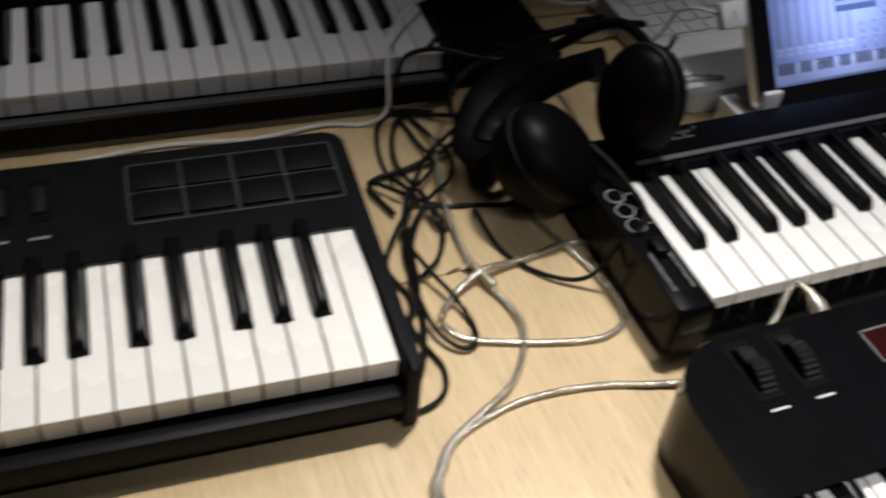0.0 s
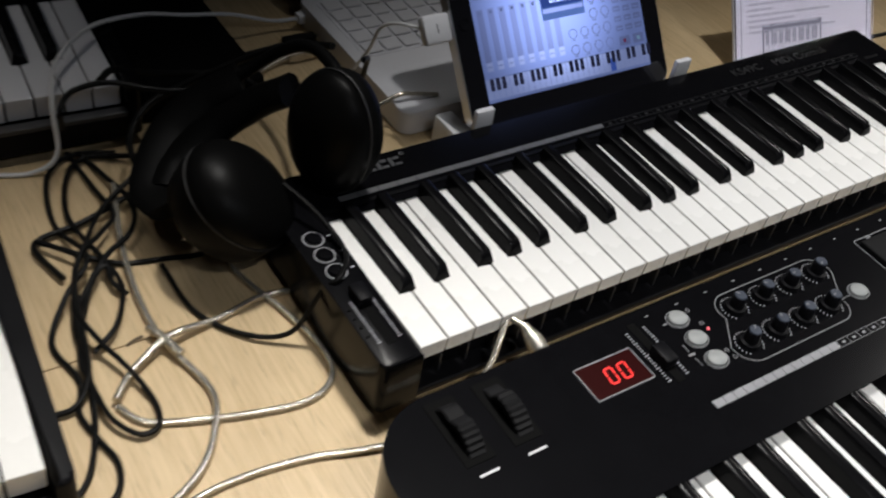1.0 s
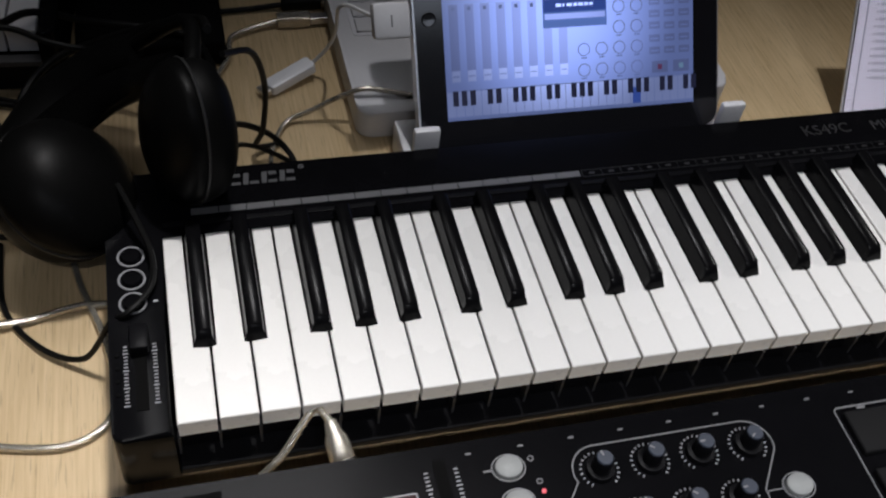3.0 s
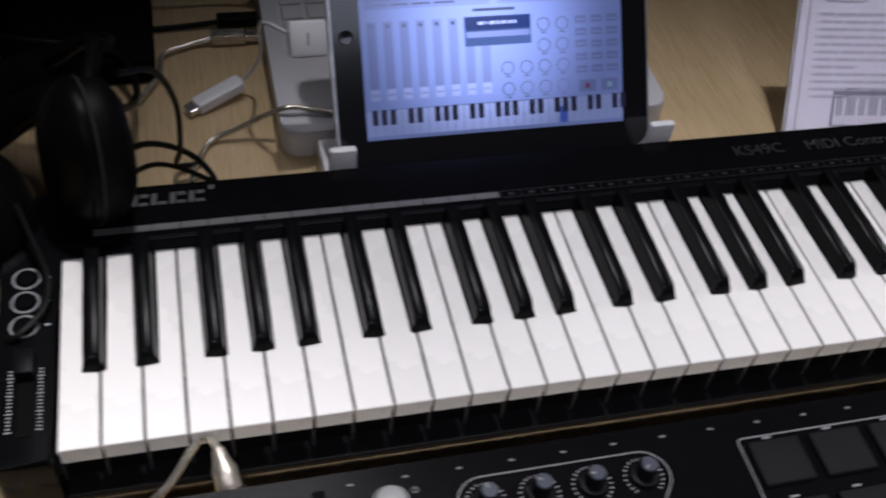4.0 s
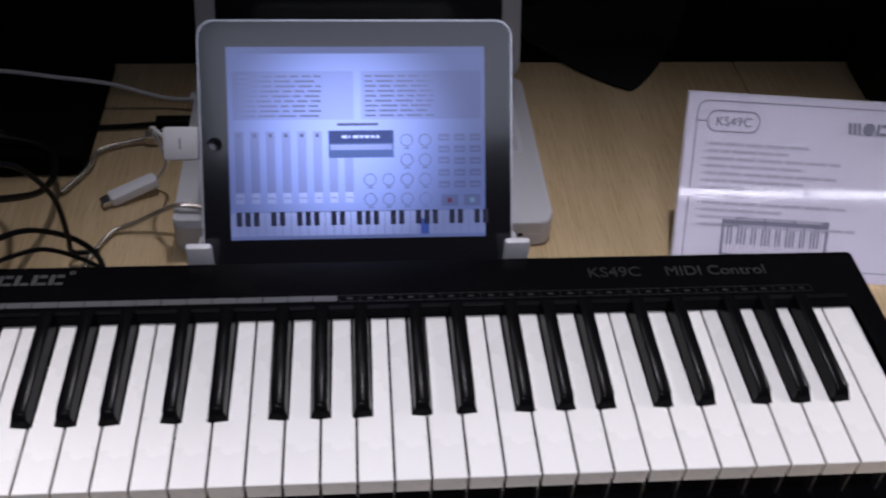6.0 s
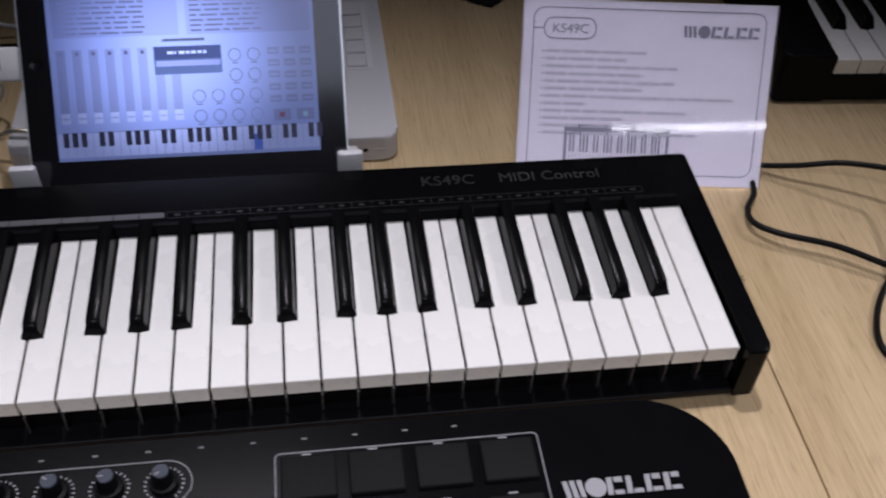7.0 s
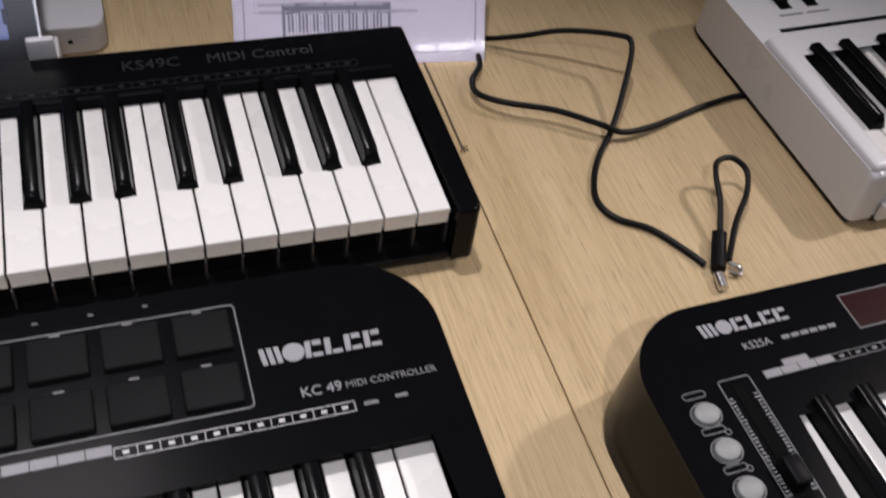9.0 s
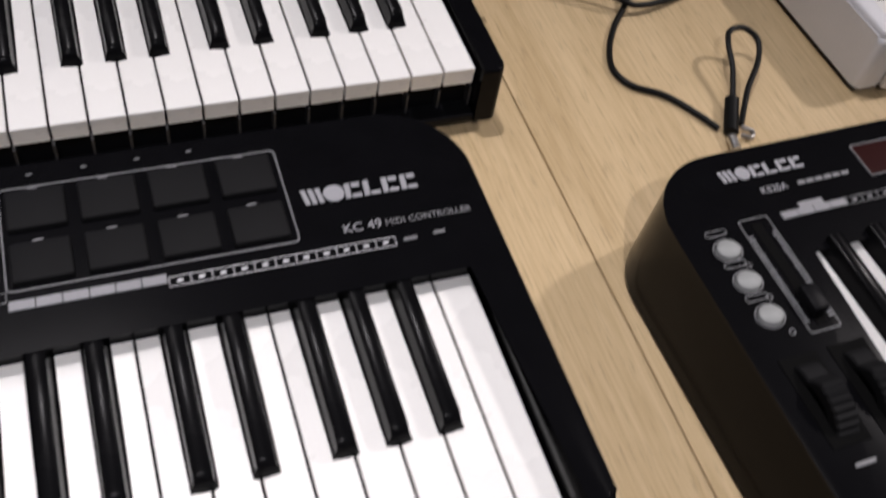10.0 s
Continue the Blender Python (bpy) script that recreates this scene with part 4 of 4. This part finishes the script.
        part("hook", box(xa, xb, 0.1990, 0.2055, 0.0302, 0.0720, 0.002), WHITE, st, smooth=True)
    part("back_bar", box(0.1992, 0.4218, 0.2480, 0.2600, 0.0, 0.010, 0.002), WHITE, st, smooth=True)


def adapter_and_plugs():
    a = thing("adapter", "small white connector plugged into the tablet's side", "adapter")
    m = Matrix.Translation((0.3105, 0.2103, 0.0414)) @ Matrix.Rotation(radians(52.5), 4, "X")
    part("housing", box(-0.1500, -0.1222, 0.0830, 0.1090, -0.0115, -0.0010, 0.003), WHITE, a, m=m, smooth=True)
    part("symbol", box(-0.1370, -0.1360, 0.0915, 0.1000, -0.0012, -0.0006), DIMPRINT, a, m=m)
    b = thing("usb_plug", "white plug with a thin white lead lying on the table", "plug")
    part("housing", prism(rounded(-0.022, 0.022, -0.0070, 0.0070, 0.003, 4), 0.0, 0.0085, 0.002), WHITE, b, m=pose(0.1113, 0.3459, 0.0058, 0, -9, 27), smooth=True)
    part("metal", box(-0.0300, -0.0222, -0.0055, 0.0055, 0.0015, 0.0065, 0.0005), STEEL, b, m=pose(0.1113, 0.3459, 0.0058, 0, -9, 27))
    part("lead", tube([(0.1296, 0.3553, 0.0135), (0.135, 0.3536, 0.020), (0.144, 0.3461, 0.040), (0.1454, 0.3299, 0.068), (0.1437, 0.3154, 0.096), (0.148, 0.301, 0.109), (0.1565, 0.2873, 0.113), (0.1661, 0.2764, 0.1135)], 0.0016), WCABLE, b, smooth=True)
    c = thing("usb_plug", "black plug on a dark lead beside the laptop", "plug")
    part("housing", box(0.1167, 0.1527, 0.4434, 0.4554, 0.002, 0.012, 0.002), CABLE, c, smooth=True)
    part("metal", box(0.1518, 0.1631, 0.4435, 0.4525, 0.004, 0.010, 0.0005), STEEL, c)
    part("lead", tube([(0.1184, 0.4491, 0.006), (0.0901, 0.4482, 0.004), (0.0564, 0.4459, 0.004)], 0.0025), CABLE, c, smooth=True)
    d = thing("usb_plug", "clear silver plug on a clear lead beside the laptop", "plug")
    part("housing", box(0.1095, 0.1395, 0.4192, 0.4312, 0.002, 0.012, 0.002), CLEAR, d, m=pose(0, 0, 0), smooth=True)
    part("metal", box(0.1391, 0.1569, 0.4204, 0.4294, 0.004, 0.010, 0.0005), STEEL, d)
    part("lead", tube([(0.1111, 0.4252, 0.006), (0.0886, 0.4198, 0.004), (0.0684, 0.4083, 0.0035), (0.0636, 0.3826, 0.0035), (0.0463, 0.3489, 0.0035)], 0.0026), CLEAR, d, smooth=True)
    e = thing("usb_plug", "white plug in the laptop's far side", "plug")
    part("housing", box(0.1468, 0.1633, 0.4743, 0.4863, 0.008, 0.018, 0.002), WHITE, e, smooth=True)
    part("lead", tube([(0.1475, 0.479, 0.013), (0.1197, 0.4818, 0.014), (0.073, 0.4807, 0.0305), (0.0237, 0.4787, 0.040), (-0.0267, 0.4597, 0.060), (-0.0825, 0.4335, 0.072),
                       (-0.1227, 0.3933, 0.070), (-0.139, 0.3563, 0.055), (-0.1443, 0.338, 0.018), (-0.167, 0.3403, 0.003), (-0.2045, 0.3495, 0.003), (-0.2735, 0.346, 0.003), (-0.371, 0.358, 0.003), (-0.5234, 0.3434, 0.003)], 0.0021), WCABLE, e, smooth=True)
    f = thing("audio_lead", "clear silver lead lying over the laptop's edge", "cable")
    part("cord", tube([(0.081, 0.2364, 0.003), (0.0862, 0.266, 0.003), (0.1, 0.295, 0.004), (0.1213, 0.2986, 0.012), (0.1427, 0.2971, 0.025), (0.1608, 0.2936, 0.0345), (0.1767, 0.2926, 0.0325), (0.2003, 0.2876, 0.0295)], 0.0022), CLEAR, f, smooth=True)


def sign():
    """A5 card in a clear holder that leans back."""
    s = new("sign")
    s.matrix_basis = Matrix.Translation((0.6800, 0.2225, 0.0)) @ Matrix.Rotation(radians(-6.8), 4, "Z") @ Matrix.Rotation(radians(59), 4, "X")
    tagged(s, "printed card in a clear acrylic holder leaning back on the table", "sign")
    W, H = 0.211, 0.154
    part("card", box(-W / 2, W / 2, 0.001, H, -0.0012, 0.0), PAPER, s, "lilac white printed card")
    part("cover", prism(rounded(-W / 2 - 0.001, W / 2 + 0.001, 0.0, H + 0.001, 0.001, 2), 0.0008, 0.0026), ACRYLIC, s, "clear acrylic front sheet").visible_shadow = False
    part("back_sheet", box(-W / 2 - 0.001, W / 2 + 0.001, 0.0, H + 0.001, -0.0040, -0.0018), GREYW, s)
    z = 0.0002
    part("border", ring_line(rounded(-W / 2 + 0.008, W / 2 - 0.008, 0.010, H - 0.006, 0.009, 6), 0.0009, z - 0.0002, z + 0.0001), INK, s)
    part("title_outline", ring_line(rounded(-W / 2 + 0.017, -W / 2 + 0.060, H - 0.031, H - 0.014, 0.0075, 6), 0.0010, z - 0.0002, z + 0.0001), INK, s)
    bar("printed_line", s, INK, -W / 2 + 0.008, -W / 2 + 0.017, H - 0.0232, H - 0.0224, z, 0.0001)
    lettering("lettering", "KS49C", 0.0108, INK, s, pose(-W / 2 + 0.0235, H - 0.0262, z + 0.0001))
    maker_mark(s, INK, 0.0280, 0.0930, H - 0.0270, 0.0095, z - 0.0002)
    rnd = random.Random(3)
    for i, e in enumerate((0.50, 0.40, 0.66, 0.49, 0.65, 0.49, 0.95, 0.22, 0.72, 0.40, 0.62, 0.78)):
        y = H - 0.0420 - i * 0.0062
        bar("bullet", s, INK, -W / 2 + 0.0165, -W / 2 + 0.0178, y, y + 0.0012, z, 0.0001)
        u = -W / 2 + 0.0195
        end = u + e * 0.170
        while u < end:
            b = min(u + rnd.uniform(0.008, 0.024), end)
            bar("printed_bar", s, PALEINK, u, b, y - 0.0006, y + 0.0020, z, 0.0001)
            u = b + 0.0016
    bar("picture", s, INK, -0.0665, 0.0240, 0.0190, 0.0520, z, 0.0001)
    bar("picture_keys", s, PAPER, -0.0640, 0.0215, 0.0205, 0.0430, z + 0.0001, 0.0001)
    bm = bmesh.new()
    for i in range(29):
        u = -0.0640 + 0.00295 * (i + 1)
        add_box(bm, u - 0.00018, u + 0.00018, 0.0205, 0.0430, z, z + 0.0003)
        if i % 7 not in (2, 6) and i < 28:
            add_box(bm, u - 0.0009, u + 0.0009, 0.0285, 0.0428, z + 0.0001, z + 0.0004)
    part("picture_black_keys", bm, INK, s)
    part("foot", box(-0.050, 0.050, 0.0005, 0.004, -0.050, -0.0042), GREYW, s, m=pose(0, 0, 0, 29, 0, 0))


ACRYLIC = bpy.data.materials.new("clear_acrylic")
ACRYLIC.use_nodes = True
ap = ACRYLIC.node_tree.nodes["Principled BSDF"]
ap.inputs["Transmission Weight"].default_value = 1.0
ap.inputs["Roughness"].default_value = 0.03
ap.inputs["IOR"].default_value = 1.45
ap.inputs["Base Color"].default_value = (0.97, 0.97, 0.99, 1)


PIPING = material("dull_piping", (0.02, 0.02, 0.02), 0.5, grain=0.2, scale=600)


# ---- headphones ----
def headphones():
    h = thing("headphones", "black over-ear headphones leaning on the slim keyboard's corner", "headphones")

    def facing(centre, axis):
        return Matrix.Translation(centre) @ Vector(axis).to_track_quat("Z", "Y").to_matrix().to_4x4()

    cushion = [(0.0, 0.0270), (0.010, 0.0268), (0.020, 0.0255), (0.029, 0.0228), (0.037, 0.0185), (0.0435, 0.0135), (0.0485, 0.007), (0.0505, 0.001), (0.0490, -0.004)]
    dome = [(0.049, -0.004), (0.050, -0.012), (0.046, -0.022), (0.036, -0.029), (0.020, -0.032), (0.0, -0.033)]
    for centre, axis, sx in (((0.0205, 0.1793, 0.1070), (-0.95, -0.28, 0.10), 0.86), ((-0.0545, 0.174, 0.074), (0.42, -0.42, 0.80), 0.92)):
        m = facing(centre, axis) @ Matrix.Diagonal((0.92 * sx, 1.03 if sx < 0.88 else 0.95, 0.9, 1))
        hull = dome if sx < 0.88 else [(r, z * 1.75 + 0.003) for r, z in dome]
        cup = part("ear_cup", revolve(hull, 36), SHELL, h, "round black ear cup", m=m, smooth=True)
        part("cushion", revolve(cushion, 36), LEATHER, cup, "glossy black leatherette ear cushion", smooth=True)
        part("piping", tube([(0.0500 * math.cos(radians(a)), 0.0500 * math.sin(radians(a)), -0.0035) for a in range(0, 361, 20)], 0.0011, 6, 3), PIPING, cup, "thin dull seam round the cushion", smooth=True)
        part("badge", ring_line(arc(0, 0, 0.0075, 0, 345, 23), 0.0010, hull[-1][1] - 0.0008, hull[-1][1] + 0.0005), DIMPRINT, cup)
    band = [(-0.0943, 0.2085, 0.045), (-0.0953, 0.2435, 0.040), (-0.0663, 0.2845, 0.056), (-0.0328, 0.2955, 0.076), (-0.004, 0.2887, 0.094)]
    part("headband", tube(band, 0.0200, 14, 8, 0.36), SHELL, h, smooth=True)
    part("arm", tube([(-0.01, 0.2888, 0.092), (0.0128, 0.2803, 0.112), (0.0272, 0.262, 0.132), (0.0338, 0.2375, 0.145), (0.0323, 0.2045, 0.150), (0.0295, 0.1845, 0.148)], 0.0052, 10), SHELL, h, "slim arm of the band", smooth=True)
    pad = [(-0.0875, 0.2355, 0.038), (-0.069, 0.2568, 0.046), (-0.0337, 0.268, 0.066), (-0.0032, 0.259, 0.088), (0.017, 0.2407, 0.108)]
    part("band_cushion", tube(pad, 0.0195, 14, 8, 0.6), LEATHER, h, "padded leatherette band cushion", smooth=True)
    part("wire", tube([(-0.0865, 0.2188, 0.036), (-0.0942, 0.2587, 0.034), (-0.0928, 0.3082, 0.036), (-0.0693, 0.3352, 0.048), (-0.0333, 0.3355, 0.064), (0.0208, 0.312, 0.096), (0.0402, 0.2717, 0.126), (0.0432, 0.2253, 0.152)], 0.0030), CABLE, h, "thin wire bow outside the band", smooth=True)
    part("lead", tube([(0.0495, 0.1893, 0.160), (0.0692, 0.2143, 0.140), (0.0793, 0.2403, 0.090), (0.078, 0.2518, 0.040), (0.0735, 0.2648, 0.010), (0.092, 0.2728, 0.003)], 0.0022), CABLE, h, "thin black lead from the ear cup", smooth=True)


# ---- cables ----
def cable(label, pts, r, mat, z=None):
    c = thing("cable", label, "cable", group="cables on the table")
    z = r if z is None else z
    part("cord", tube([(p[0], p[1], p[2] if len(p) > 2 else z) for p in pts], r, 8, 7), mat, c, smooth=True)
    return c


def cables():
    S, B = "clear silver cable lying in curves on the table", "black cable looped on the table among others"
    cable(S, [(-0.1855, 0.0793), (-0.1765, 0.0622), (-0.1604, 0.0524), (-0.1138, 0.0367), (-0.0683, 0.0283), (-0.0428, 0.0402), (-0.0365, 0.0672), (-0.0443, 0.1097), (-0.058, 0.1548), (-0.0598, 0.1847), (-0.0372, 0.2193)], 0.0026, CLEAR)
    cable(S, [(-0.113, 0.2945, 0.01), (-0.1286, 0.2356, 0.008), (-0.136, 0.1908, 0.005), (-0.139, 0.1456), (-0.1358, 0.1136), (-0.1243, 0.065), (-0.1353, 0.0328), (-0.1573, 0.0057), (-0.189, -0.012), (-0.22, -0.0295), (-0.237, -0.05), (-0.245, -0.067), (-0.2434, -0.1277), (-0.2315, -0.2079)], 0.0027, CLEAR, 0.004)
    cable(S, [(-0.0295, -0.0323, 0.004), (-0.059, -0.0243, 0.003), (-0.0857, -0.0157), (-0.1213, -0.0103), (-0.1543, -0.0097), (-0.184, -0.0155), (-0.214, -0.027), (-0.23, -0.045), (-0.241, -0.068), (-0.2375, -0.1288), (-0.2177, -0.2092)], 0.0026, CLEAR)
    cable(S, [(-0.1852, 0.0823, 0.006), (-0.1728, 0.0965, 0.006), (-0.1574, 0.1078, 0.007), (-0.1318, 0.1194, 0.0095), (-0.0923, 0.126), (-0.0562, 0.1337), (-0.0278, 0.1285, 0.004), (-0.012, 0.1243, 0.0035)], 0.0028, CLEAR)
    cable("clear silver cable with a small tag on it", [(-0.143, 0.1336, 0.008), (-0.1378, 0.1194, 0.0095), (-0.1318, 0.1002, 0.0085)], 0.0034, CLEAR)
    cable(B, [(-0.1877, 0.253, 0.008), (-0.16, 0.2203, 0.010), (-0.1368, 0.2105), (-0.1067, 0.203), (-0.073, 0.1968), (-0.0432, 0.2043, 0.01)], 0.0022, CABLE)
    cable(B, [(-0.181, 0.2077, 0.006), (-0.1907, 0.246), (-0.181, 0.258), (-0.148, 0.2643), (-0.102, 0.2783, 0.012), (-0.0847, 0.2885, 0.03)], 0.0024, CABLE, 0.005)
    cable(B, [(-0.0958, 0.3388, 0.006), (-0.127, 0.3513), (-0.1493, 0.3407), (-0.163, 0.312), (-0.1687, 0.2657), (-0.1603, 0.2153, 0.014), (-0.1867, 0.184, 0.010), (-0.2073, 0.1503), (-0.2007, 0.1113), (-0.2093, 0.084), (-0.205, 0.0577), (-0.2003, 0.0357), (-0.207, 0.015), (-0.224, 0.005, 0.003), (-0.2505, 0.003, 0.0024)], 0.0022, CABLE, 0.0035)
    cable(B, [(-0.184, 0.1287, 0.006), (-0.1618, 0.1467), (-0.1457, 0.1815), (-0.152, 0.2033, 0.012), (-0.173, 0.179), (-0.194, 0.1277), (-0.1953, 0.098), (-0.1932, 0.0683), (-0.1812, 0.05, 0.005), (-0.1674, 0.0514, 0.004), (-0.1622, 0.0714, 0.004), (-0.1685, 0.1013, 0.009), (-0.18, 0.1353, 0.013), (-0.184, 0.1673, 0.014), (-0.1743, 0.1973, 0.016)], 0.0021, CABLE, 0.008)
    cable(B, [(-0.1327, 0.3553, 0.004), (-0.1277, 0.3027), (-0.125, 0.26, 0.010), (-0.1425, 0.237, 0.014), (-0.1673, 0.2133, 0.016), (-0.1847, 0.1687, 0.012), (-0.191, 0.1277, 0.010), (-0.201, 0.0777, 0.006), (-0.217, 0.0377, 0.003), (-0.235, 0.019, 0.0026), (-0.255, 0.0095, 0.0024)], 0.0022, CABLE, 0.005)
    cable(B, [(-0.096, 0.2888, 0.020), (-0.132, 0.2628, 0.016), (-0.1553, 0.2297, 0.018), (-0.1753, 0.1973, 0.015), (-0.1863, 0.1447, 0.012), (-0.1953, 0.1073, 0.010), (-0.212, 0.088, 0.005), (-0.2367, 0.0937, 0.0024)], 0.0022, CABLE)
    cable("black cable arching over the end of the long white-keyed keyboard", [(-0.1398, 0.3287, 0.05), (-0.1421, 0.3188, 0.074), (-0.1298, 0.3343, 0.078), (-0.1097, 0.3406, 0.078), (-0.0904, 0.3393, 0.076), (-0.0693, 0.3262, 0.074), (-0.0452, 0.3201, 0.07), (-0.026, 0.3124, 0.075)], 0.0024, CABLE)
    cable(B, [(-0.0493, 0.2941, 0.03), (-0.0659, 0.3099, 0.016), (-0.0928, 0.3325, 0.006), (-0.1188, 0.3424, 0.005), (-0.1362, 0.3328, 0.005), (-0.1496, 0.3064, 0.005), (-0.1573, 0.2728, 0.006), (-0.1548, 0.2382, 0.01), (-0.1496, 0.2081, 0.012), (-0.1504, 0.1877, 0.008), (-0.1446, 0.1742, 0.006)], 0.0023, CABLE)
    cable(B, [(-0.1234, 0.3506, 0.004), (-0.1147, 0.3115, 0.006), (-0.1093, 0.2755, 0.012), (-0.1119, 0.2476, 0.014), (-0.1231, 0.2293, 0.012), (-0.1426, 0.2155, 0.013), (-0.1587, 0.2001, 0.012), (-0.1797, 0.1752, 0.008), (-0.1887, 0.1568, 0.006), (-0.1925, 0.1245, 0.005)], 0.0022, CABLE)
    cable("thin black headphone lead lying over the slim keyboard's end", [(-0.023, 0.1667, 0.080), (-0.0137, 0.1417, 0.075), (-0.0058, 0.1168, 0.066), (-0.0077, 0.0935, 0.0635), (-0.0223, 0.0768, 0.062), (-0.0332, 0.0805, 0.050), (-0.0543, 0.084, 0.012), (-0.0825, 0.103, 0.004), (-0.1057, 0.1402, 0.003), (-0.1098, 0.1952, 0.004)], 0.0020, CABLE)
    cable("black cable running from the flat case to the headphones", [(-0.101, 0.348, 0.075), (-0.0802, 0.3733, 0.066), (-0.041, 0.3863, 0.045), (-0.0007, 0.3893, 0.034), (0.0343, 0.3792, 0.030), (0.0467, 0.3467, 0.030), (0.048, 0.3015, 0.045), (0.0408, 0.2508, 0.080), (0.034, 0.2153, 0.110)], 0.0030, CABLE)
    cable("thin black cable looping behind the slim keyboard", [(0.0347, 0.2063, 0.075), (0.0557, 0.2363, 0.060), (0.0805, 0.258, 0.030), (0.098, 0.2528, 0.010), (0.1053, 0.2178, 0.004)], 0.0024, CABLE)
    cable("thin black cable looping behind the slim keyboard", [(0.0355, 0.2067, 0.055), (0.0617, 0.2402, 0.036), (0.093, 0.251, 0.008), (0.11, 0.2348, 0.003), (0.116, 0.2082, 0.003)], 0.0020, CABLE)
    cable("black cable crossing the table towards the white keyboard",
          [(0.7817, 0.2527, 0.0050), (0.7815, 0.2285, 0.0040), (0.7779, 0.2019, 0.0050), (0.763, 0.179, 0.0080), (0.7611, 0.1596, 0.0100), (0.7781, 0.1419, 0.0130), (0.8163, 0.1243, 0.0140), (0.8478, 0.1033, 0.0125), (0.8655, 0.0945, 0.0090), (0.8936, 0.099, 0.0060), (0.9235, 0.1092), (0.9557, 0.1187), (0.9863, 0.125), (1.0053, 0.1253, 0.004)], 0.0026, CABLE, 0.0030)
    cable("black cable rising off the table and ending in a looped plug",
          [(0.7777, 0.245, 0.004), (0.7945, 0.2315, 0.008), (0.821, 0.2178, 0.018), (0.8522, 0.2046, 0.030), (0.8888, 0.183, 0.038), (0.9007, 0.1705, 0.036), (0.8832, 0.137, 0.020), (0.8602, 0.103, 0.006), (0.839, 0.0784, 0.0035), (0.824, 0.0544, 0.003), (0.8166, 0.0304, 0.003), (0.8238, 0.011, 0.003), (0.8462, -0.0052, 0.003), (0.8634, -0.0306, 0.003), (0.8714, -0.0462, 0.003)], 0.0025, CABLE)


def looped_plug():
    p = thing("cable_plug", "black plug with a short looped black lead and steel tips", "plug")
    part("loop", tube([(0.8878, -0.0458, 0.004), (0.8942, -0.0232, 0.010), (0.9032, -0.0004, 0.018), (0.9084, 0.0208, 0.024), (0.916, 0.0328, 0.026), (0.9295, 0.0338, 0.026), (0.9375, 0.0225, 0.022), (0.9305, 0.005, 0.016), (0.9115, -0.017, 0.009), (0.8908, -0.047, 0.004)], 0.0024), CABLE, p, smooth=True)
    part("grip", tube([(0.8774, -0.0542, 0.006), (0.8848, -0.0402, 0.007), (0.8932, -0.0242, 0.009)], 0.0058, 10, 5, 0.8), CABLE, p, "moulded black grip", smooth=True)
    part("tip", tube([(0.8734, -0.071, 0.0045), (0.8754, -0.0582, 0.0050)], 0.0040, 10, 3), STEEL, p, "steel plug tip", smooth=True)
    part("eyelet", tube([(0.8855, -0.057, 0.004), (0.8925, -0.0607, 0.004), (0.896, -0.0548, 0.004), (0.8898, -0.049, 0.004)], 0.0018, 8, 5), STEEL, p, smooth=True)


def front_jack():
    j = thing("audio_plug", "clear plug on a clear lead between two keyboards", "plug")
    m = Matrix.Translation((0.0898, -0.0292, 0.036)) @ Matrix.Rotation(radians(12), 4, "Z") @ Matrix.Rotation(radians(-62), 4, "X")
    part("housing", revolve([(0.0, 0.0), (0.0070, 0.0), (0.0075, 0.002), (0.0072, 0.013), (0.0050, 0.018), (0.0036, 0.025), (0.0, 0.0255)], 18), CLEAR, j, m=m, smooth=True)
    part("collar", revolve([(0.0, -0.004), (0.0078, -0.004), (0.0080, 0.001), (0.0, 0.001)], 18), STEEL, j, m=m, smooth=True)
    part("lead", tube([(0.0853, -0.0075, 0.047), (0.0787, 0.0017, 0.048), (0.0688, -0.0048, 0.040), (0.0548, -0.0153, 0.026), (0.0305, -0.0255, 0.012), (0.0054, -0.031, 0.005), (-0.0195, -0.0328, 0.004)], 0.0024), CLEAR, j, smooth=True)


hall()
strip_lights()
drape()
table()
slim = slim_keyboard()
pads = pad_keyboard()
small = small_keyboard()
left_pad_keyboard()
long_keyboard()
black_case()
far_keyboard()
white_keyboard()
laptop()
tablet()
tablet_stand()
adapter_and_plugs()
sign()
headphones()
cables()
looped_plug()
front_jack()
# keys of the three main keyboards
keys(slim, 29, 0.0, 0.0, 0.055, 0.1400, 0.014)
keys(pads, 29, -0.0660, -0.3145, 0.0625, 0.1430, 0.016)
keys(small, 15, 0.0765, -0.1550, 0.0690, 0.1430, 0.016)
